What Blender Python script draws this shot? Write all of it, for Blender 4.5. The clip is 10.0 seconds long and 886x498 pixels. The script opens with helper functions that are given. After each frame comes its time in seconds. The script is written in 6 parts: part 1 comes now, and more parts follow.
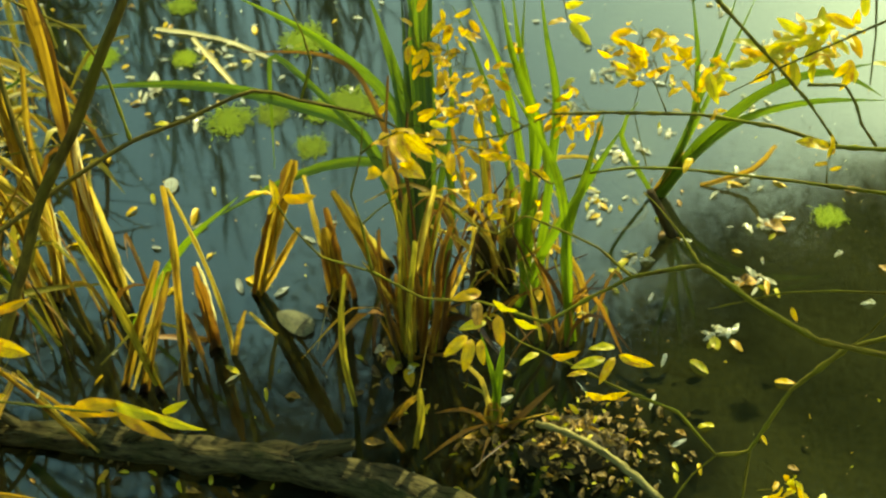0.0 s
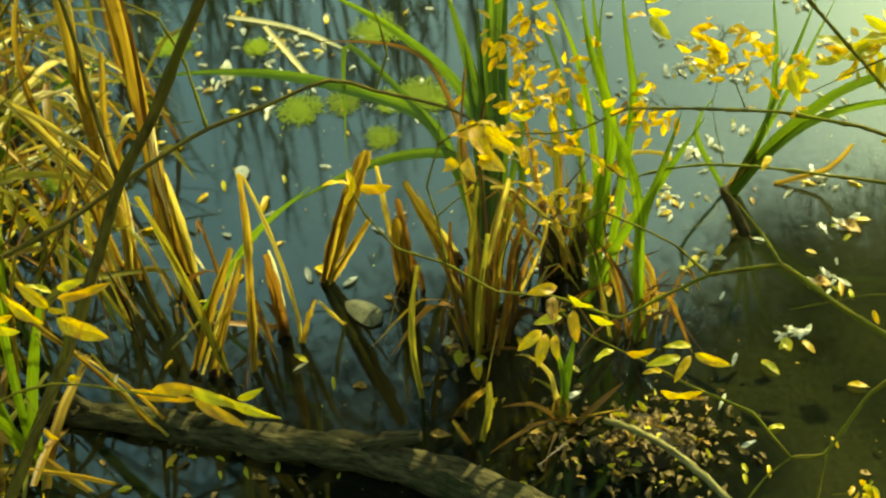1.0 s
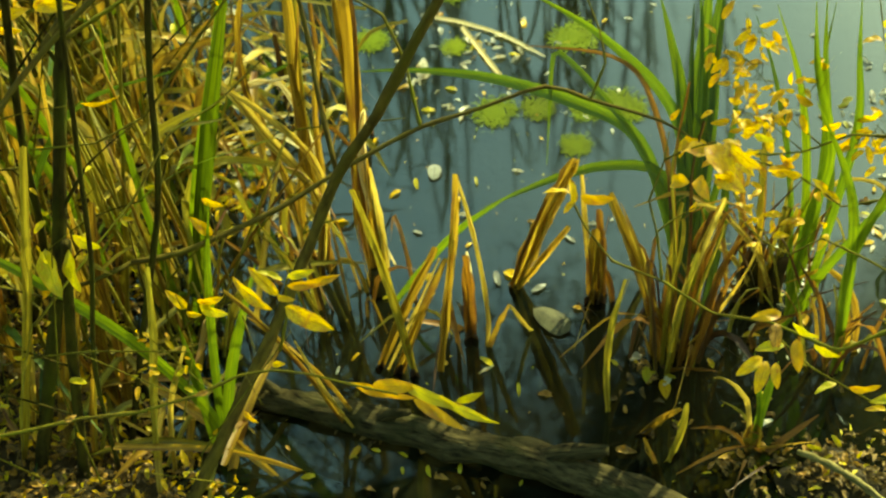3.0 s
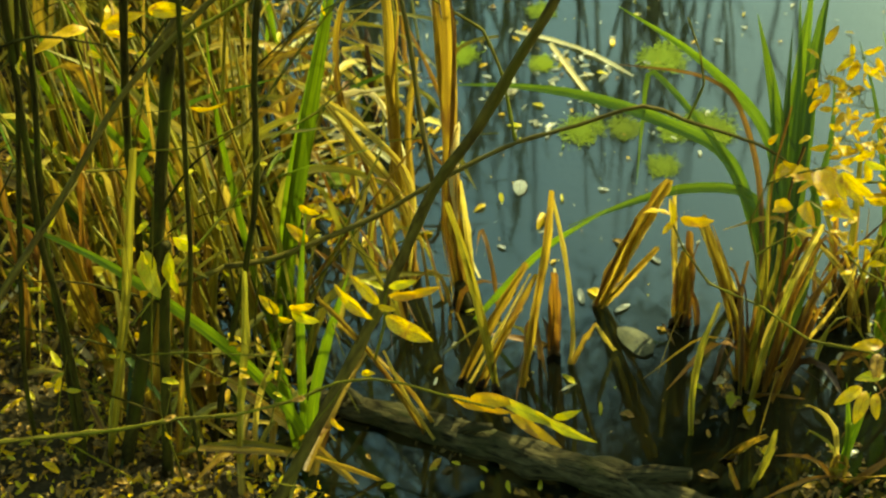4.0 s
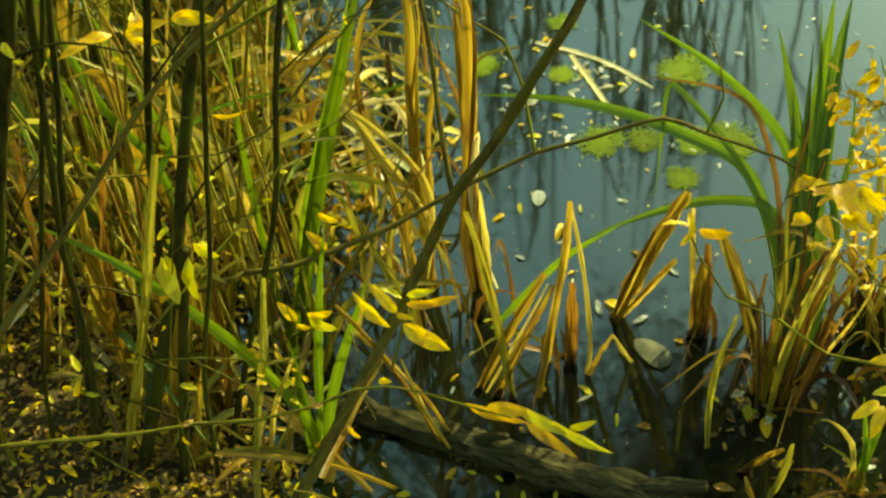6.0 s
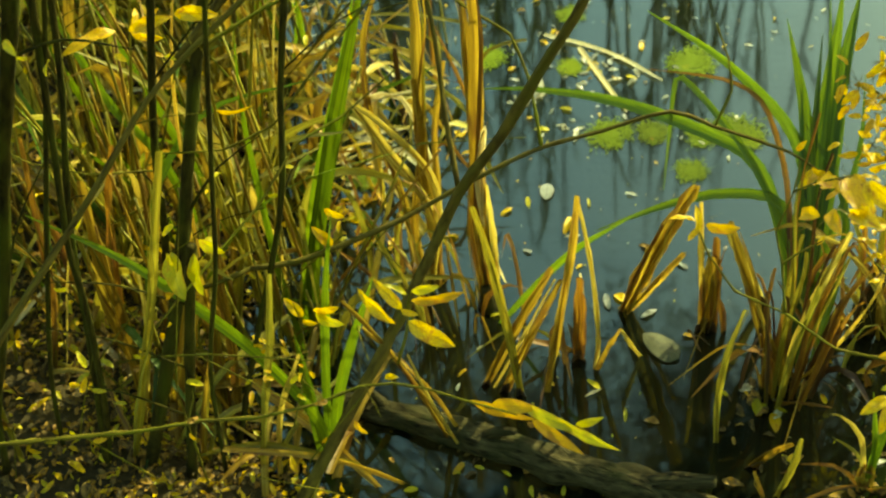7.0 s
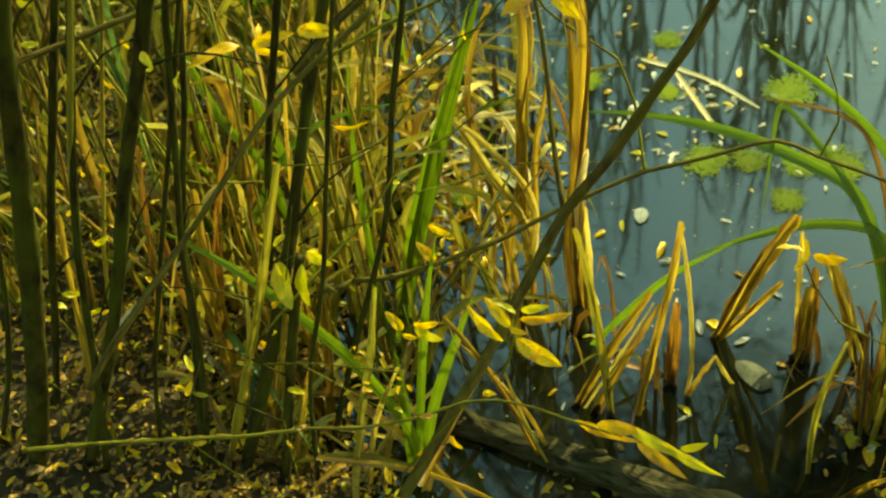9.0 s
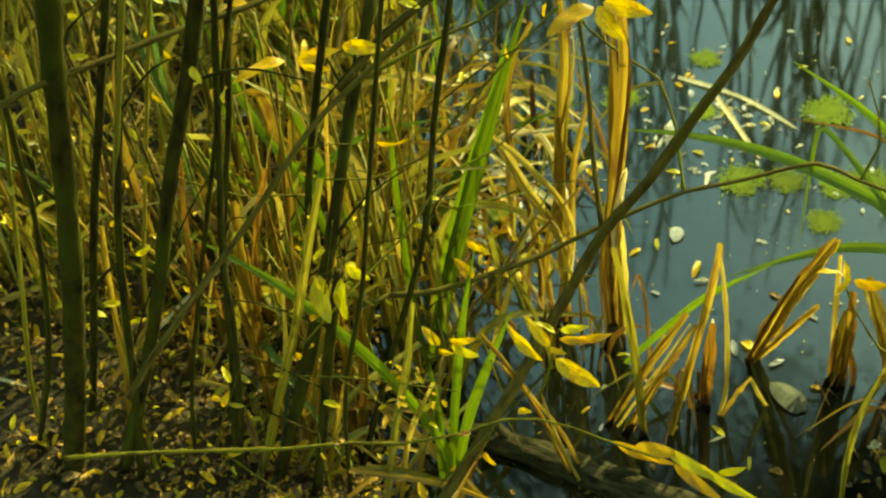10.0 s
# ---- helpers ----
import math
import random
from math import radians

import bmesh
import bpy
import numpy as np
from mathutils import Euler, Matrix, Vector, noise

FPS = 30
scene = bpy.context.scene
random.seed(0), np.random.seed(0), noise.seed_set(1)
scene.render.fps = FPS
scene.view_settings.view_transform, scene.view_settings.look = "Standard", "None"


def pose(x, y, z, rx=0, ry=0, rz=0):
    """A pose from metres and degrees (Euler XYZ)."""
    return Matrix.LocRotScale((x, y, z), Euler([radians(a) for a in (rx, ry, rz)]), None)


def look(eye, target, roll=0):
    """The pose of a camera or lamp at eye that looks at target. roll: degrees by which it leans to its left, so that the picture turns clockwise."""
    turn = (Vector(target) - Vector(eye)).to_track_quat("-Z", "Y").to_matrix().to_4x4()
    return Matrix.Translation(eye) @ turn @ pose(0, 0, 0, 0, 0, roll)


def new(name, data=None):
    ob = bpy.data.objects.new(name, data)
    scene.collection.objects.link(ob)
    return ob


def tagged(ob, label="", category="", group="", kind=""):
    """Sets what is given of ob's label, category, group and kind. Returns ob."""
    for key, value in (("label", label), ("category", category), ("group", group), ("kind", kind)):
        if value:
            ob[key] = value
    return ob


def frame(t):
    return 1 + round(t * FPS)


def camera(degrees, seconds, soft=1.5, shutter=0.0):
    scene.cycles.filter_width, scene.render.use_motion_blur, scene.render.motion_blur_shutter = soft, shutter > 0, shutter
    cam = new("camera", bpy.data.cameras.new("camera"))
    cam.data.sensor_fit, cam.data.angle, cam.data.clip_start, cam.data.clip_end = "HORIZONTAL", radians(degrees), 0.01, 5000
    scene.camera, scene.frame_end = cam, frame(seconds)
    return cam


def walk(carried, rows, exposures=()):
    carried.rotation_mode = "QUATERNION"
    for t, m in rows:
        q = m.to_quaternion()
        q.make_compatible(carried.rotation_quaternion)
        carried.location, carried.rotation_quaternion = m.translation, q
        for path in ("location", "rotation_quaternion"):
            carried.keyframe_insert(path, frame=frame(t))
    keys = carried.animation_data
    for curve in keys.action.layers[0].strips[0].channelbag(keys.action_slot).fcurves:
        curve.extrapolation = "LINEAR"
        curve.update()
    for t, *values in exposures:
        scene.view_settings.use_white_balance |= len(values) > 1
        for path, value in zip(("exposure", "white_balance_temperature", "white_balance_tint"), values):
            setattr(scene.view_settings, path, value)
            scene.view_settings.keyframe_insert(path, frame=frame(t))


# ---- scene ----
cam = camera(38.4, 10.0, soft=2.2)
cam.data.dof.use_dof = True
cam.data.dof.focus_distance, cam.data.dof.aperture_fstop = 1.75, 6.3
PATH = [
    (0, (0.04, 0.013, 1.784), (0.005, 1.355, 0.302), -3.4),
    (0.5, (0.031, 0.015, 1.783), (-0.033, 1.353, 0.298), -3.7),
    (1, (0.014, 0.018, 1.781), (-0.108, 1.351, 0.294), -4.9),
    (1.5, (-0.012, 0.02, 1.782), (-0.186, 1.354, 0.301), -5.6),
    (2, (-0.038, 0.019, 1.783), (-0.272, 1.349, 0.307), -6.4),
    (2.5, (-0.064, 0.021, 1.781), (-0.342, 1.342, 0.306), -6.9),
    (3, (-0.098, 0.021, 1.785), (-0.424, 1.338, 0.316), -7.0),
    (3.2, (-0.11, 0.019, 1.786), (-0.459, 1.333, 0.32), -7.1),
    (4.3, (-0.159, 0.005, 1.795), (-0.597, 1.325, 0.358), -7.5),
    (4.5, (-0.165, 0.003, 1.796), (-0.613, 1.324, 0.363), -7.5),
    (5, (-0.166, 0.006, 1.797), (-0.612, 1.327, 0.364), -7.4),
    (5.5, (-0.156, 0.001, 1.797), (-0.6, 1.327, 0.367), -7.4),
    (7, (-0.141, 0.015, 1.794), (-0.603, 1.323, 0.353), -8.3),
    (7.5, (-0.154, 0.013, 1.796), (-0.639, 1.318, 0.36), -8.5),
    (8, (-0.184, 0.003, 1.802), (-0.702, 1.314, 0.383), -7.9),
    (8.5, (-0.193, -0.009, 1.814), (-0.731, 1.3, 0.401), -8.1),
    (9, (-0.183, -0.012, 1.817), (-0.751, 1.287, 0.406), -9.1),
    (9.5, (-0.185, -0.011, 1.821), (-0.783, 1.282, 0.417), -9.6),
    (10, (-0.2, -0.015, 1.83), (-0.808, 1.282, 0.435), -9.0),
]
EXPOSURES = [(0.0, 2.23, 7400, -26), (10.0, 2.23, 7400, -26)]
walk(cam, [(t, look(eye, target, roll)) for t, eye, target, roll in PATH], EXPOSURES)

# ---- world, sun ----
SUN_AZ, SUN_EL = radians(32.0), radians(31.0)
world = bpy.data.worlds.new("sky")
world.use_nodes = True
scene.world = world
wn = world.node_tree.nodes
sky = wn.new("ShaderNodeTexSky")
sky.sky_type, sky.sun_disc = "NISHITA", False
sky.sun_elevation, sky.sun_rotation = SUN_EL, SUN_AZ
sky.air_density, sky.dust_density, sky.ozone_density = 1.5, 2.0, 1.0
wn["Background"].inputs["Strength"].default_value = 0.15
world.node_tree.links.new(sky.outputs["Color"], wn["Background"].inputs["Color"])

sun = new("sun", bpy.data.lights.new("sun", "SUN"))
sun.data.energy, sun.data.angle, sun.data.color = 3.05, radians(0.55), (1.0, 0.90, 0.66)
to_sun = Vector((math.sin(SUN_AZ) * math.cos(SUN_EL), math.cos(SUN_AZ) * math.cos(SUN_EL), math.sin(SUN_EL)))
sun.matrix_world = look(to_sun * 20, (0, 0, 0))


# ---- materials ----
def material(name):
    m = bpy.data.materials.new(name)
    m.use_nodes = True
    t = m.node_tree
    return m, t, t.nodes["Principled BSDF"], t.nodes["Material Output"]


def node(t, kind, **values):
    n = t.nodes.new(kind)
    for key, value in values.items():
        n.inputs[key.replace("_", " ")].default_value = value
    return n


def ramp(t, source, stops):
    n = t.nodes.new("ShaderNodeValToRGB")
    e = n.color_ramp.elements
    while len(e) < len(stops):
        e.new(0.5)
    for k, (at, colour) in enumerate(stops):
        e[k].position, e[k].color = at, (*colour, 1)
    t.links.new(source, n.inputs["Fac"])
    return n.outputs["Color"]


def blend(t, fac, a, b, how="MIX"):
    n = t.nodes.new("ShaderNodeMix")
    n.data_type, n.blend_type = "RGBA", how
    for socket, value in ((n.inputs[0], fac), (n.inputs[6], a), (n.inputs[7], b)):
        if isinstance(value, (int, float)):
            socket.default_value = value
        elif isinstance(value, tuple):
            socket.default_value = (*value, 1)
        else:
            t.links.new(value, socket)
    return n.outputs[2]


def stretched(t, across, along, detail=4.0):
    """Noise in the piece's own u (across) and v (along, in metres)."""
    uv = t.nodes.new("ShaderNodeUVMap")
    mapping = node(t, "ShaderNodeMapping", Scale=(across, along, 1))
    info = t.nodes.new("ShaderNodeObjectInfo")
    shift = t.nodes.new("ShaderNodeVectorMath")
    shift.operation = "MULTIPLY_ADD"
    shift.inputs[1].default_value = (37, 53, 11)
    t.links.new(info.outputs["Random"], shift.inputs[0])
    t.links.new(mapping.outputs[0], shift.inputs[2])
    t.links.new(uv.outputs[0], mapping.inputs[0])
    n = node(t, "ShaderNodeTexNoise", Scale=1.0, Detail=detail, Roughness=0.6)
    t.links.new(shift.outputs[0], n.inputs["Vector"])
    return n.outputs["Fac"], info.outputs["Random"]


def relief(t, height, bsdf, strength, distance=0.002):
    b = node(t, "ShaderNodeBump", Strength=strength, Distance=distance)
    t.links.new(height, b.inputs["Height"])
    t.links.new(b.outputs[0], bsdf.inputs["Normal"])
    return b.outputs[0]


def see_through(t, bsdf, out, colour, share, normal=None):
    """Thin plant tissue: part of the light passes and shows on the other side."""
    tr = t.nodes.new("ShaderNodeBsdfTranslucent")
    t.links.new(colour, tr.inputs["Color"])
    if normal:
        t.links.new(normal, tr.inputs["Normal"])
    mix = t.nodes.new("ShaderNodeMixShader")
    mix.inputs[0].default_value = share
    t.links.new(bsdf.outputs[0], mix.inputs[1])
    t.links.new(tr.outputs[0], mix.inputs[2])
    t.links.new(mix.outputs[0], out.inputs["Surface"])


def blade_material(name, light, mid, dark, share, rough=0.42, spots=None):
    m, t, b, out = material(name)
    streak, rnd = stretched(t, 9, 4)
    broad, _ = stretched(t, 1.2, 7, 2)
    base = ramp(t, streak, [(0.3, dark), (0.52, mid), (0.72, light)])
    tint = ramp(t, rnd, [(0.0, (0.52, 0.47, 0.4)), (0.3, (0.76, 0.74, 0.66)), (0.65, (1, 1, 1)), (1.0, (1.15, 1.02, 0.8))])
    base = blend(t, 0.8, base, tint, "MULTIPLY")
    if spots:
        base = blend(t, ramp(t, broad, [(0.52, (0, 0, 0)), (0.66, (1, 1, 1))]), base, spots)
    t.links.new(base, b.inputs["Base Color"])
    b.inputs["Roughness"].default_value = rough
    b.inputs["Specular IOR Level"].default_value = 0.25
    n = relief(t, streak, b, 0.5, 0.0012)
    see_through(t, b, out, base, share, n)
    return m


def leaf_material(name, light, mid, brown, share, blotch=0.6, rough=0.4):
    m, t, b, out = material(name)
    uv = t.nodes.new("ShaderNodeUVMap")
    spot, rnd = stretched(t, 2.2, 60, 3)
    fine, _ = stretched(t, 16, 420, 3)
    base = ramp(t, rnd, [(0.0, mid), (0.55, light), (1.0, tuple(min(1, c * 1.1) for c in light))])
    base = blend(t, ramp(t, spot, [(blotch, (0, 0, 0)), (blotch + 0.09, (1, 1, 1))]), base, brown)
    base = blend(t, 0.6, base, ramp(t, fine, [(0.34, (0.5, 0.43, 0.3)), (0.6, (1, 1, 1))]), "MULTIPLY")
    speck, _ = stretched(t, 11, 260, 2)
    base = blend(t, ramp(t, speck, [(0.57, (0, 0, 0)), (0.66, (0.8, 0.8, 0.8))]), base, brown)
    split = t.nodes.new("ShaderNodeSeparateXYZ")
    t.links.new(uv.outputs[0], split.inputs[0])
    rib = t.nodes.new("ShaderNodeMath")
    rib.operation = "COMPARE"
    rib.inputs[1].default_value, rib.inputs[2].default_value = 0.5, 0.035
    t.links.new(split.outputs[0], rib.inputs[0])
    base = blend(t, rib.outputs[0], base, tuple(c * 0.75 for c in mid))

    def maths(how, a, b=None, c=None):
        n = t.nodes.new("ShaderNodeMath")
        n.operation = how
        for socket, value in zip(n.inputs, (a, b, c)):
            if isinstance(value, (int, float)):
                socket.default_value = value
            elif value is not None:
                t.links.new(value, socket)
        return n.outputs[0]

    off = maths("ABSOLUTE", maths("SUBTRACT", split.outputs[0], 0.5))
    vein = maths("GREATER_THAN", maths("SINE", maths("MULTIPLY_ADD", off, -26.0, maths("MULTIPLY", split.outputs[1], 1130.0))), 0.9)
    base = blend(t, maths("MULTIPLY", vein, 0.4), base, tuple(c * 0.6 for c in mid))
    rim = maths("GREATER_THAN", maths("MULTIPLY_ADD", off, 1.0, maths("MULTIPLY", spot, 0.35)), 0.63)
    base = blend(t, maths("MULTIPLY", rim, 0.8), base, brown)
    t.links.new(base, b.inputs["Base Color"])
    b.inputs["Roughness"].default_value = rough
    b.inputs["Specular IOR Level"].default_value = 0.25 if rough > 0.25 else 0.6
    n = relief(t, fine, b, 0.35, 0.0008)
    see_through(t, b, out, base, share, n)
    return m


def bark_material(name, light, dark, moss, grain=5.0, amount=0.45, depth=0.004):
    m, t, b, out = material(name)
    streak, rnd = stretched(t, grain, 30, 6)
    patch, _ = stretched(t, 1.6, 9, 3)
    base = ramp(t, streak, [(0.32, dark), (0.68, light)])
    base = blend(t, ramp(t, patch, [(amount, (0, 0, 0)), (amount + 0.2, (1, 1, 1))]), base, moss)
    t.links.new(base, b.inputs["Base Color"])
    b.inputs["Roughness"].default_value = 0.85
    b.inputs["Specular IOR Level"].default_value = 0.04
    relief(t, streak, b, 0.8, depth)
    return m


GREEN = blade_material("green_blade", (0.185, 0.24, 0.011), (0.105, 0.15, 0.007), (0.036, 0.068, 0.005), 0.42, 0.42)
# Darker copy of GREEN: shade on some blades is put into the colour.
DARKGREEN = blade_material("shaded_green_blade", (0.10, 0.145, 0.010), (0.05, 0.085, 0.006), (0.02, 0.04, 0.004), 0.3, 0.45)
TAN = blade_material("dry_reed", (0.48, 0.325, 0.034), (0.28, 0.175, 0.016), (0.10, 0.05, 0.007), 0.40, 0.5, (0.12, 0.055, 0.009))
RUST = blade_material("rusty_sheath", (0.36, 0.20, 0.022), (0.20, 0.095, 0.010), (0.065, 0.028, 0.005), 0.34, 0.55, (0.08, 0.032, 0.007))
SOAKED = blade_material("soaked_sheath", (0.12, 0.06, 0.012), (0.06, 0.028, 0.007), (0.022, 0.011, 0.004), 0.12, 0.35)
WEED = blade_material("water_weed", (0.225, 0.29, 0.007), (0.18, 0.235, 0.007), (0.11, 0.15, 0.006), 0.38, 0.9)
# Darkened olive: the mirrored reeds' shaded side is put into this colour.
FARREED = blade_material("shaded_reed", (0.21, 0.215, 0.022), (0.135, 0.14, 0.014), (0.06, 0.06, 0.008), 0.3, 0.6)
STRAW = blade_material("straw_reed", (0.64, 0.48, 0.09), (0.40, 0.29, 0.04), (0.16, 0.10, 0.012), 0.42, 0.5)
OLIVE = blade_material("olive_stem", (0.38, 0.33, 0.035), (0.23, 0.19, 0.018), (0.09, 0.07, 0.008), 0.33, 0.5)
PALE = blade_material("bleached_blade", (0.8, 0.72, 0.40), (0.6, 0.52, 0.24), (0.34, 0.26, 0.09), 0.45, 0.45)
YELLOW = leaf_material("yellow_leaf", (0.68, 0.46, 0.009), (0.50, 0.29, 0.007), (0.38, 0.17, 0.010), 0.45, 0.56)
LIME = leaf_material("lime_leaf", (0.52, 0.44, 0.014), (0.34, 0.32, 0.012), (0.46, 0.28, 0.015), 0.45, 0.58)
BROWN = leaf_material("brown_leaf", (0.36, 0.20, 0.022), (0.21, 0.11, 0.012), (0.08, 0.04, 0.008), 0.3, 0.55, 0.55)
# Pale leaf; its colour is lightened to stand for wet glints as well.
WHITE = leaf_material("pale_leaf", (0.66, 0.62, 0.40), (0.48, 0.43, 0.23), (0.34, 0.26, 0.10), 0.5, 0.56, 0.16)
CROWN = leaf_material("willow_foliage", (0.06, 0.085, 0.012), (0.04, 0.06, 0.008), (0.08, 0.06, 0.01), 0.12, 0.65)
BARK = bark_material("willow_bark", (0.046, 0.036, 0.005), (0.008, 0.006, 0.002), (0.040, 0.041, 0.004))
LIMB = bark_material("limb_bark", (0.105, 0.075, 0.012), (0.024, 0.016, 0.004), (0.066, 0.054, 0.007))
TWIG = bark_material("twig_bark", (0.135, 0.108, 0.010), (0.028, 0.020, 0.004), (0.10, 0.098, 0.007))
STICK = bark_material("weathered_stick", (0.22, 0.18, 0.06), (0.04, 0.03, 0.010), (0.11, 0.10, 0.025), 8.0)
LOG = bark_material("log_bark", (0.075, 0.06, 0.022), (0.004, 0.003, 0.0015), (0.018, 0.021, 0.005), 22.0, 0.52, 0.014)
ROT = bark_material("wet_wood", (0.05, 0.032, 0.010), (0.013, 0.009, 0.004), (0.03, 0.026, 0.006))


def ground_material():
    m, t, b, out = material("mud")
    co = t.nodes.new("ShaderNodeTexCoord")
    big = node(t, "ShaderNodeTexNoise", Scale=3.0, Detail=5.0)
    fine = node(t, "ShaderNodeTexNoise", Scale=60.0, Detail=6.0, Roughness=0.7)
    for n in (big, fine):
        t.links.new(co.outputs["Object"], n.inputs["Vector"])
    base = ramp(t, big.outputs["Fac"], [(0.3, (0.016, 0.011, 0.003)), (0.55, (0.032, 0.023, 0.005)), (0.75, (0.056, 0.04, 0.008))])
    silt = t.nodes.new("ShaderNodeSeparateXYZ")
    t.links.new(co.outputs["Object"], silt.inputs[0])
    reach = t.nodes.new("ShaderNodeMath")
    reach.operation = "MULTIPLY_ADD"
    reach.inputs[1].default_value = 0.9
    t.links.new(silt.outputs[0], reach.inputs[0])
    t.links.new(big.outputs["Fac"], reach.inputs[2])
    bed = t.nodes.new("ShaderNodeMapRange")
    bed.inputs["From Min"].default_value, bed.inputs["From Max"].default_value = -0.03, -0.10
    t.links.new(silt.outputs[2], bed.inputs["Value"])
    both = t.nodes.new("ShaderNodeMath")
    both.operation = "MULTIPLY"
    t.links.new(ramp(t, reach.outputs[0], [(0.75, (0, 0, 0)), (1.15, (1, 1, 1))]), both.inputs[0])
    t.links.new(bed.outputs["Result"], both.inputs[1])
    base = blend(t, both.outputs[0], base, (0.19, 0.17, 0.072))
    base = blend(t, 0.6, base, ramp(t, fine.outputs["Fac"], [(0.3, (0.3, 0.27, 0.2)), (0.7, (1.2, 1.1, 0.9))]), "MULTIPLY")
    t.links.new(base, b.inputs["Base Color"])
    b.inputs["Specular IOR Level"].default_value = 0.15
    b.inputs["Roughness"].default_value = 0.8
    relief(t, fine.outputs["Fac"], b, 0.9, 0.01)
    return m


def water_material():
    m, t, b, out = material("pond_water")
    co = t.nodes.new("ShaderNodeTexCoord")
    slow = node(t, "ShaderNodeTexNoise", Scale=5.0, Detail=2.0)
    fine = node(t, "ShaderNodeTexNoise", Scale=38.0, Detail=2.0)
    for n in (slow, fine):
        t.links.new(co.outputs["Object"], n.inputs["Vector"])
    add = t.nodes.new("ShaderNodeMath")
    add.operation = "MULTIPLY_ADD"
    add.inputs[1].default_value = 0.03
    t.links.new(fine.outputs["Fac"], add.inputs[0])
    t.links.new(slow.outputs["Fac"], add.inputs[2])
    bump = node(t, "ShaderNodeBump", Strength=0.045, Distance=0.004)
    t.links.new(add.outputs[0], bump.inputs["Height"])
    gloss = t.nodes.new("ShaderNodeBsdfGlossy")
    gloss.inputs["Roughness"].default_value = 0.038
    gloss.inputs["Color"].default_value = (0.82, 1.0, 0.89, 1)
    clear = t.nodes.new("ShaderNodeBsdfTransparent")
    clear.inputs["Color"].default_value = (0.11, 0.13, 0.08, 1)
    fres = node(t, "ShaderNodeFresnel", IOR=1.52)
    t.links.new(bump.outputs[0], gloss.inputs["Normal"])
    t.links.new(bump.outputs[0], fres.inputs["Normal"])
    murk = t.nodes.new("ShaderNodeBsdfDiffuse")
    cloud = node(t, "ShaderNodeTexNoise", Scale=2.2, Detail=4.0)
    t.links.new(co.outputs["Object"], cloud.inputs["Vector"])
    t.links.new(ramp(t, cloud.outputs["Fac"], [(0.3, (0.004, 0.007, 0.005)), (0.7, (0.012, 0.014, 0.006))]), murk.inputs["Color"])
    body = t.nodes.new("ShaderNodeMixShader")
    body.inputs[0].default_value = 0.3
    t.links.new(clear.outputs[0], body.inputs[1])
    t.links.new(murk.outputs[0], body.inputs[2])
    mix = t.nodes.new("ShaderNodeMixShader")
    t.links.new(fres.outputs[0], mix.inputs[0])
    t.links.new(body.outputs[0], mix.inputs[1])
    t.links.new(gloss.outputs[0], mix.inputs[2])
    t.links.new(mix.outputs[0], out.inputs["Surface"])
    return m


MUD, WATER = ground_material(), water_material()


# ---- shapes ----
def spline(points, step=0.03, ease=1.0):
    """Points of a smooth line through the given ones, and how far along each lies (0 to 1)."""
    p = [Vector(q) for q in points]
    p = [p[0] * 2 - p[1]] + p + [p[-1] * 2 - p[-2]]
    line = []
    for k in range(1, len(p) - 2):
        a, b, c, d = p[k - 1:k + 3]
        n = max(2, min(24, int((c - b).length / step)))
        for j in range(n):
            u = j / n
            curve = 0.5 * (2 * b + (c - a) * u + (2 * a - 5 * b + 4 * c - d) * u * u + (3 * b - a - 3 * c + d) * u ** 3)
            line.append(curve * ease + (b + (c - b) * u) * (1 - ease))
    line.append(p[-2])
    return line


def lengths(line):
    total, at = 0.0, [0.0]
    for a, b in zip(line, line[1:]):
        total += (b - a).length
        at.append(total)
    return at


def swept(rings, along, closed=True):
    """A skin over rings (or open rows) of alike size; u runs round, v along in metres."""
    n, verts, faces, uvs = len(rings[0]), [], [], []
    for r in rings:
        verts += [tuple(v) for v in r]
    for k in range(len(rings) - 1):
        for j in range(n if closed else n - 1):
            i = (j + 1) % n
            faces.append((k * n + j, k * n + i, (k + 1) * n + i, (k + 1) * n + j))
            uvs += [(j / n, along[k]), ((j + 1) / n, along[k]), ((j + 1) / n, along[k + 1]), (j / n, along[k + 1])]
    for k in (0, len(rings) - 1) if closed else ():
        faces.append(tuple(range(k * n, k * n + n))[:: -1 if k == 0 else 1])
        uvs += [(j / n, along[k]) for j in range(n)]
    mesh = bpy.data.meshes.new("piece")
    mesh.from_pydata(verts, [], faces)
    layer = mesh.uv_layers.new(name="UVMap")
    layer.data.foreach_set("uv", [c for uv in uvs for c in uv])
    mesh.polygons.foreach_set("use_smooth", [True] * len(faces))
    return mesh


def tube(points, r0, r1, sides=7, rough=0.0, step=0.03, seed=0, knots=0.0, ease=1.0):
    line = spline(points, step, ease)
    at = lengths(line)
    up = Vector((0.3, 0.9, 0.31)).normalized()
    rings = []
    rnd = random.Random(seed)
    knot = [rnd.random() for _ in range(len(line))]
    for k, p in enumerate(line):
        d = (line[min(k + 1, len(line) - 1)] - line[max(k - 1, 0)]).normalized()
        a = d.cross(up).normalized()
        b = a.cross(d)
        f = at[k] / at[-1]
        r = r0 + (r1 - r0) * f
        if knots and knot[k] > 0.8:
            r *= 1 + knots * knot[k]
        ring = []
        for j in range(sides):
            w = 2 * math.pi * j / sides
            q = r * (1 + rough * noise.noise(Vector((math.cos(w) * 2 + seed, math.sin(w) * 2, at[k] / max(r0, 0.004) * 0.35))))
            ring.append(p + a * (q * math.cos(w)) + b * (q * math.sin(w)))
        rings.append(ring)
    return swept(rings, at)


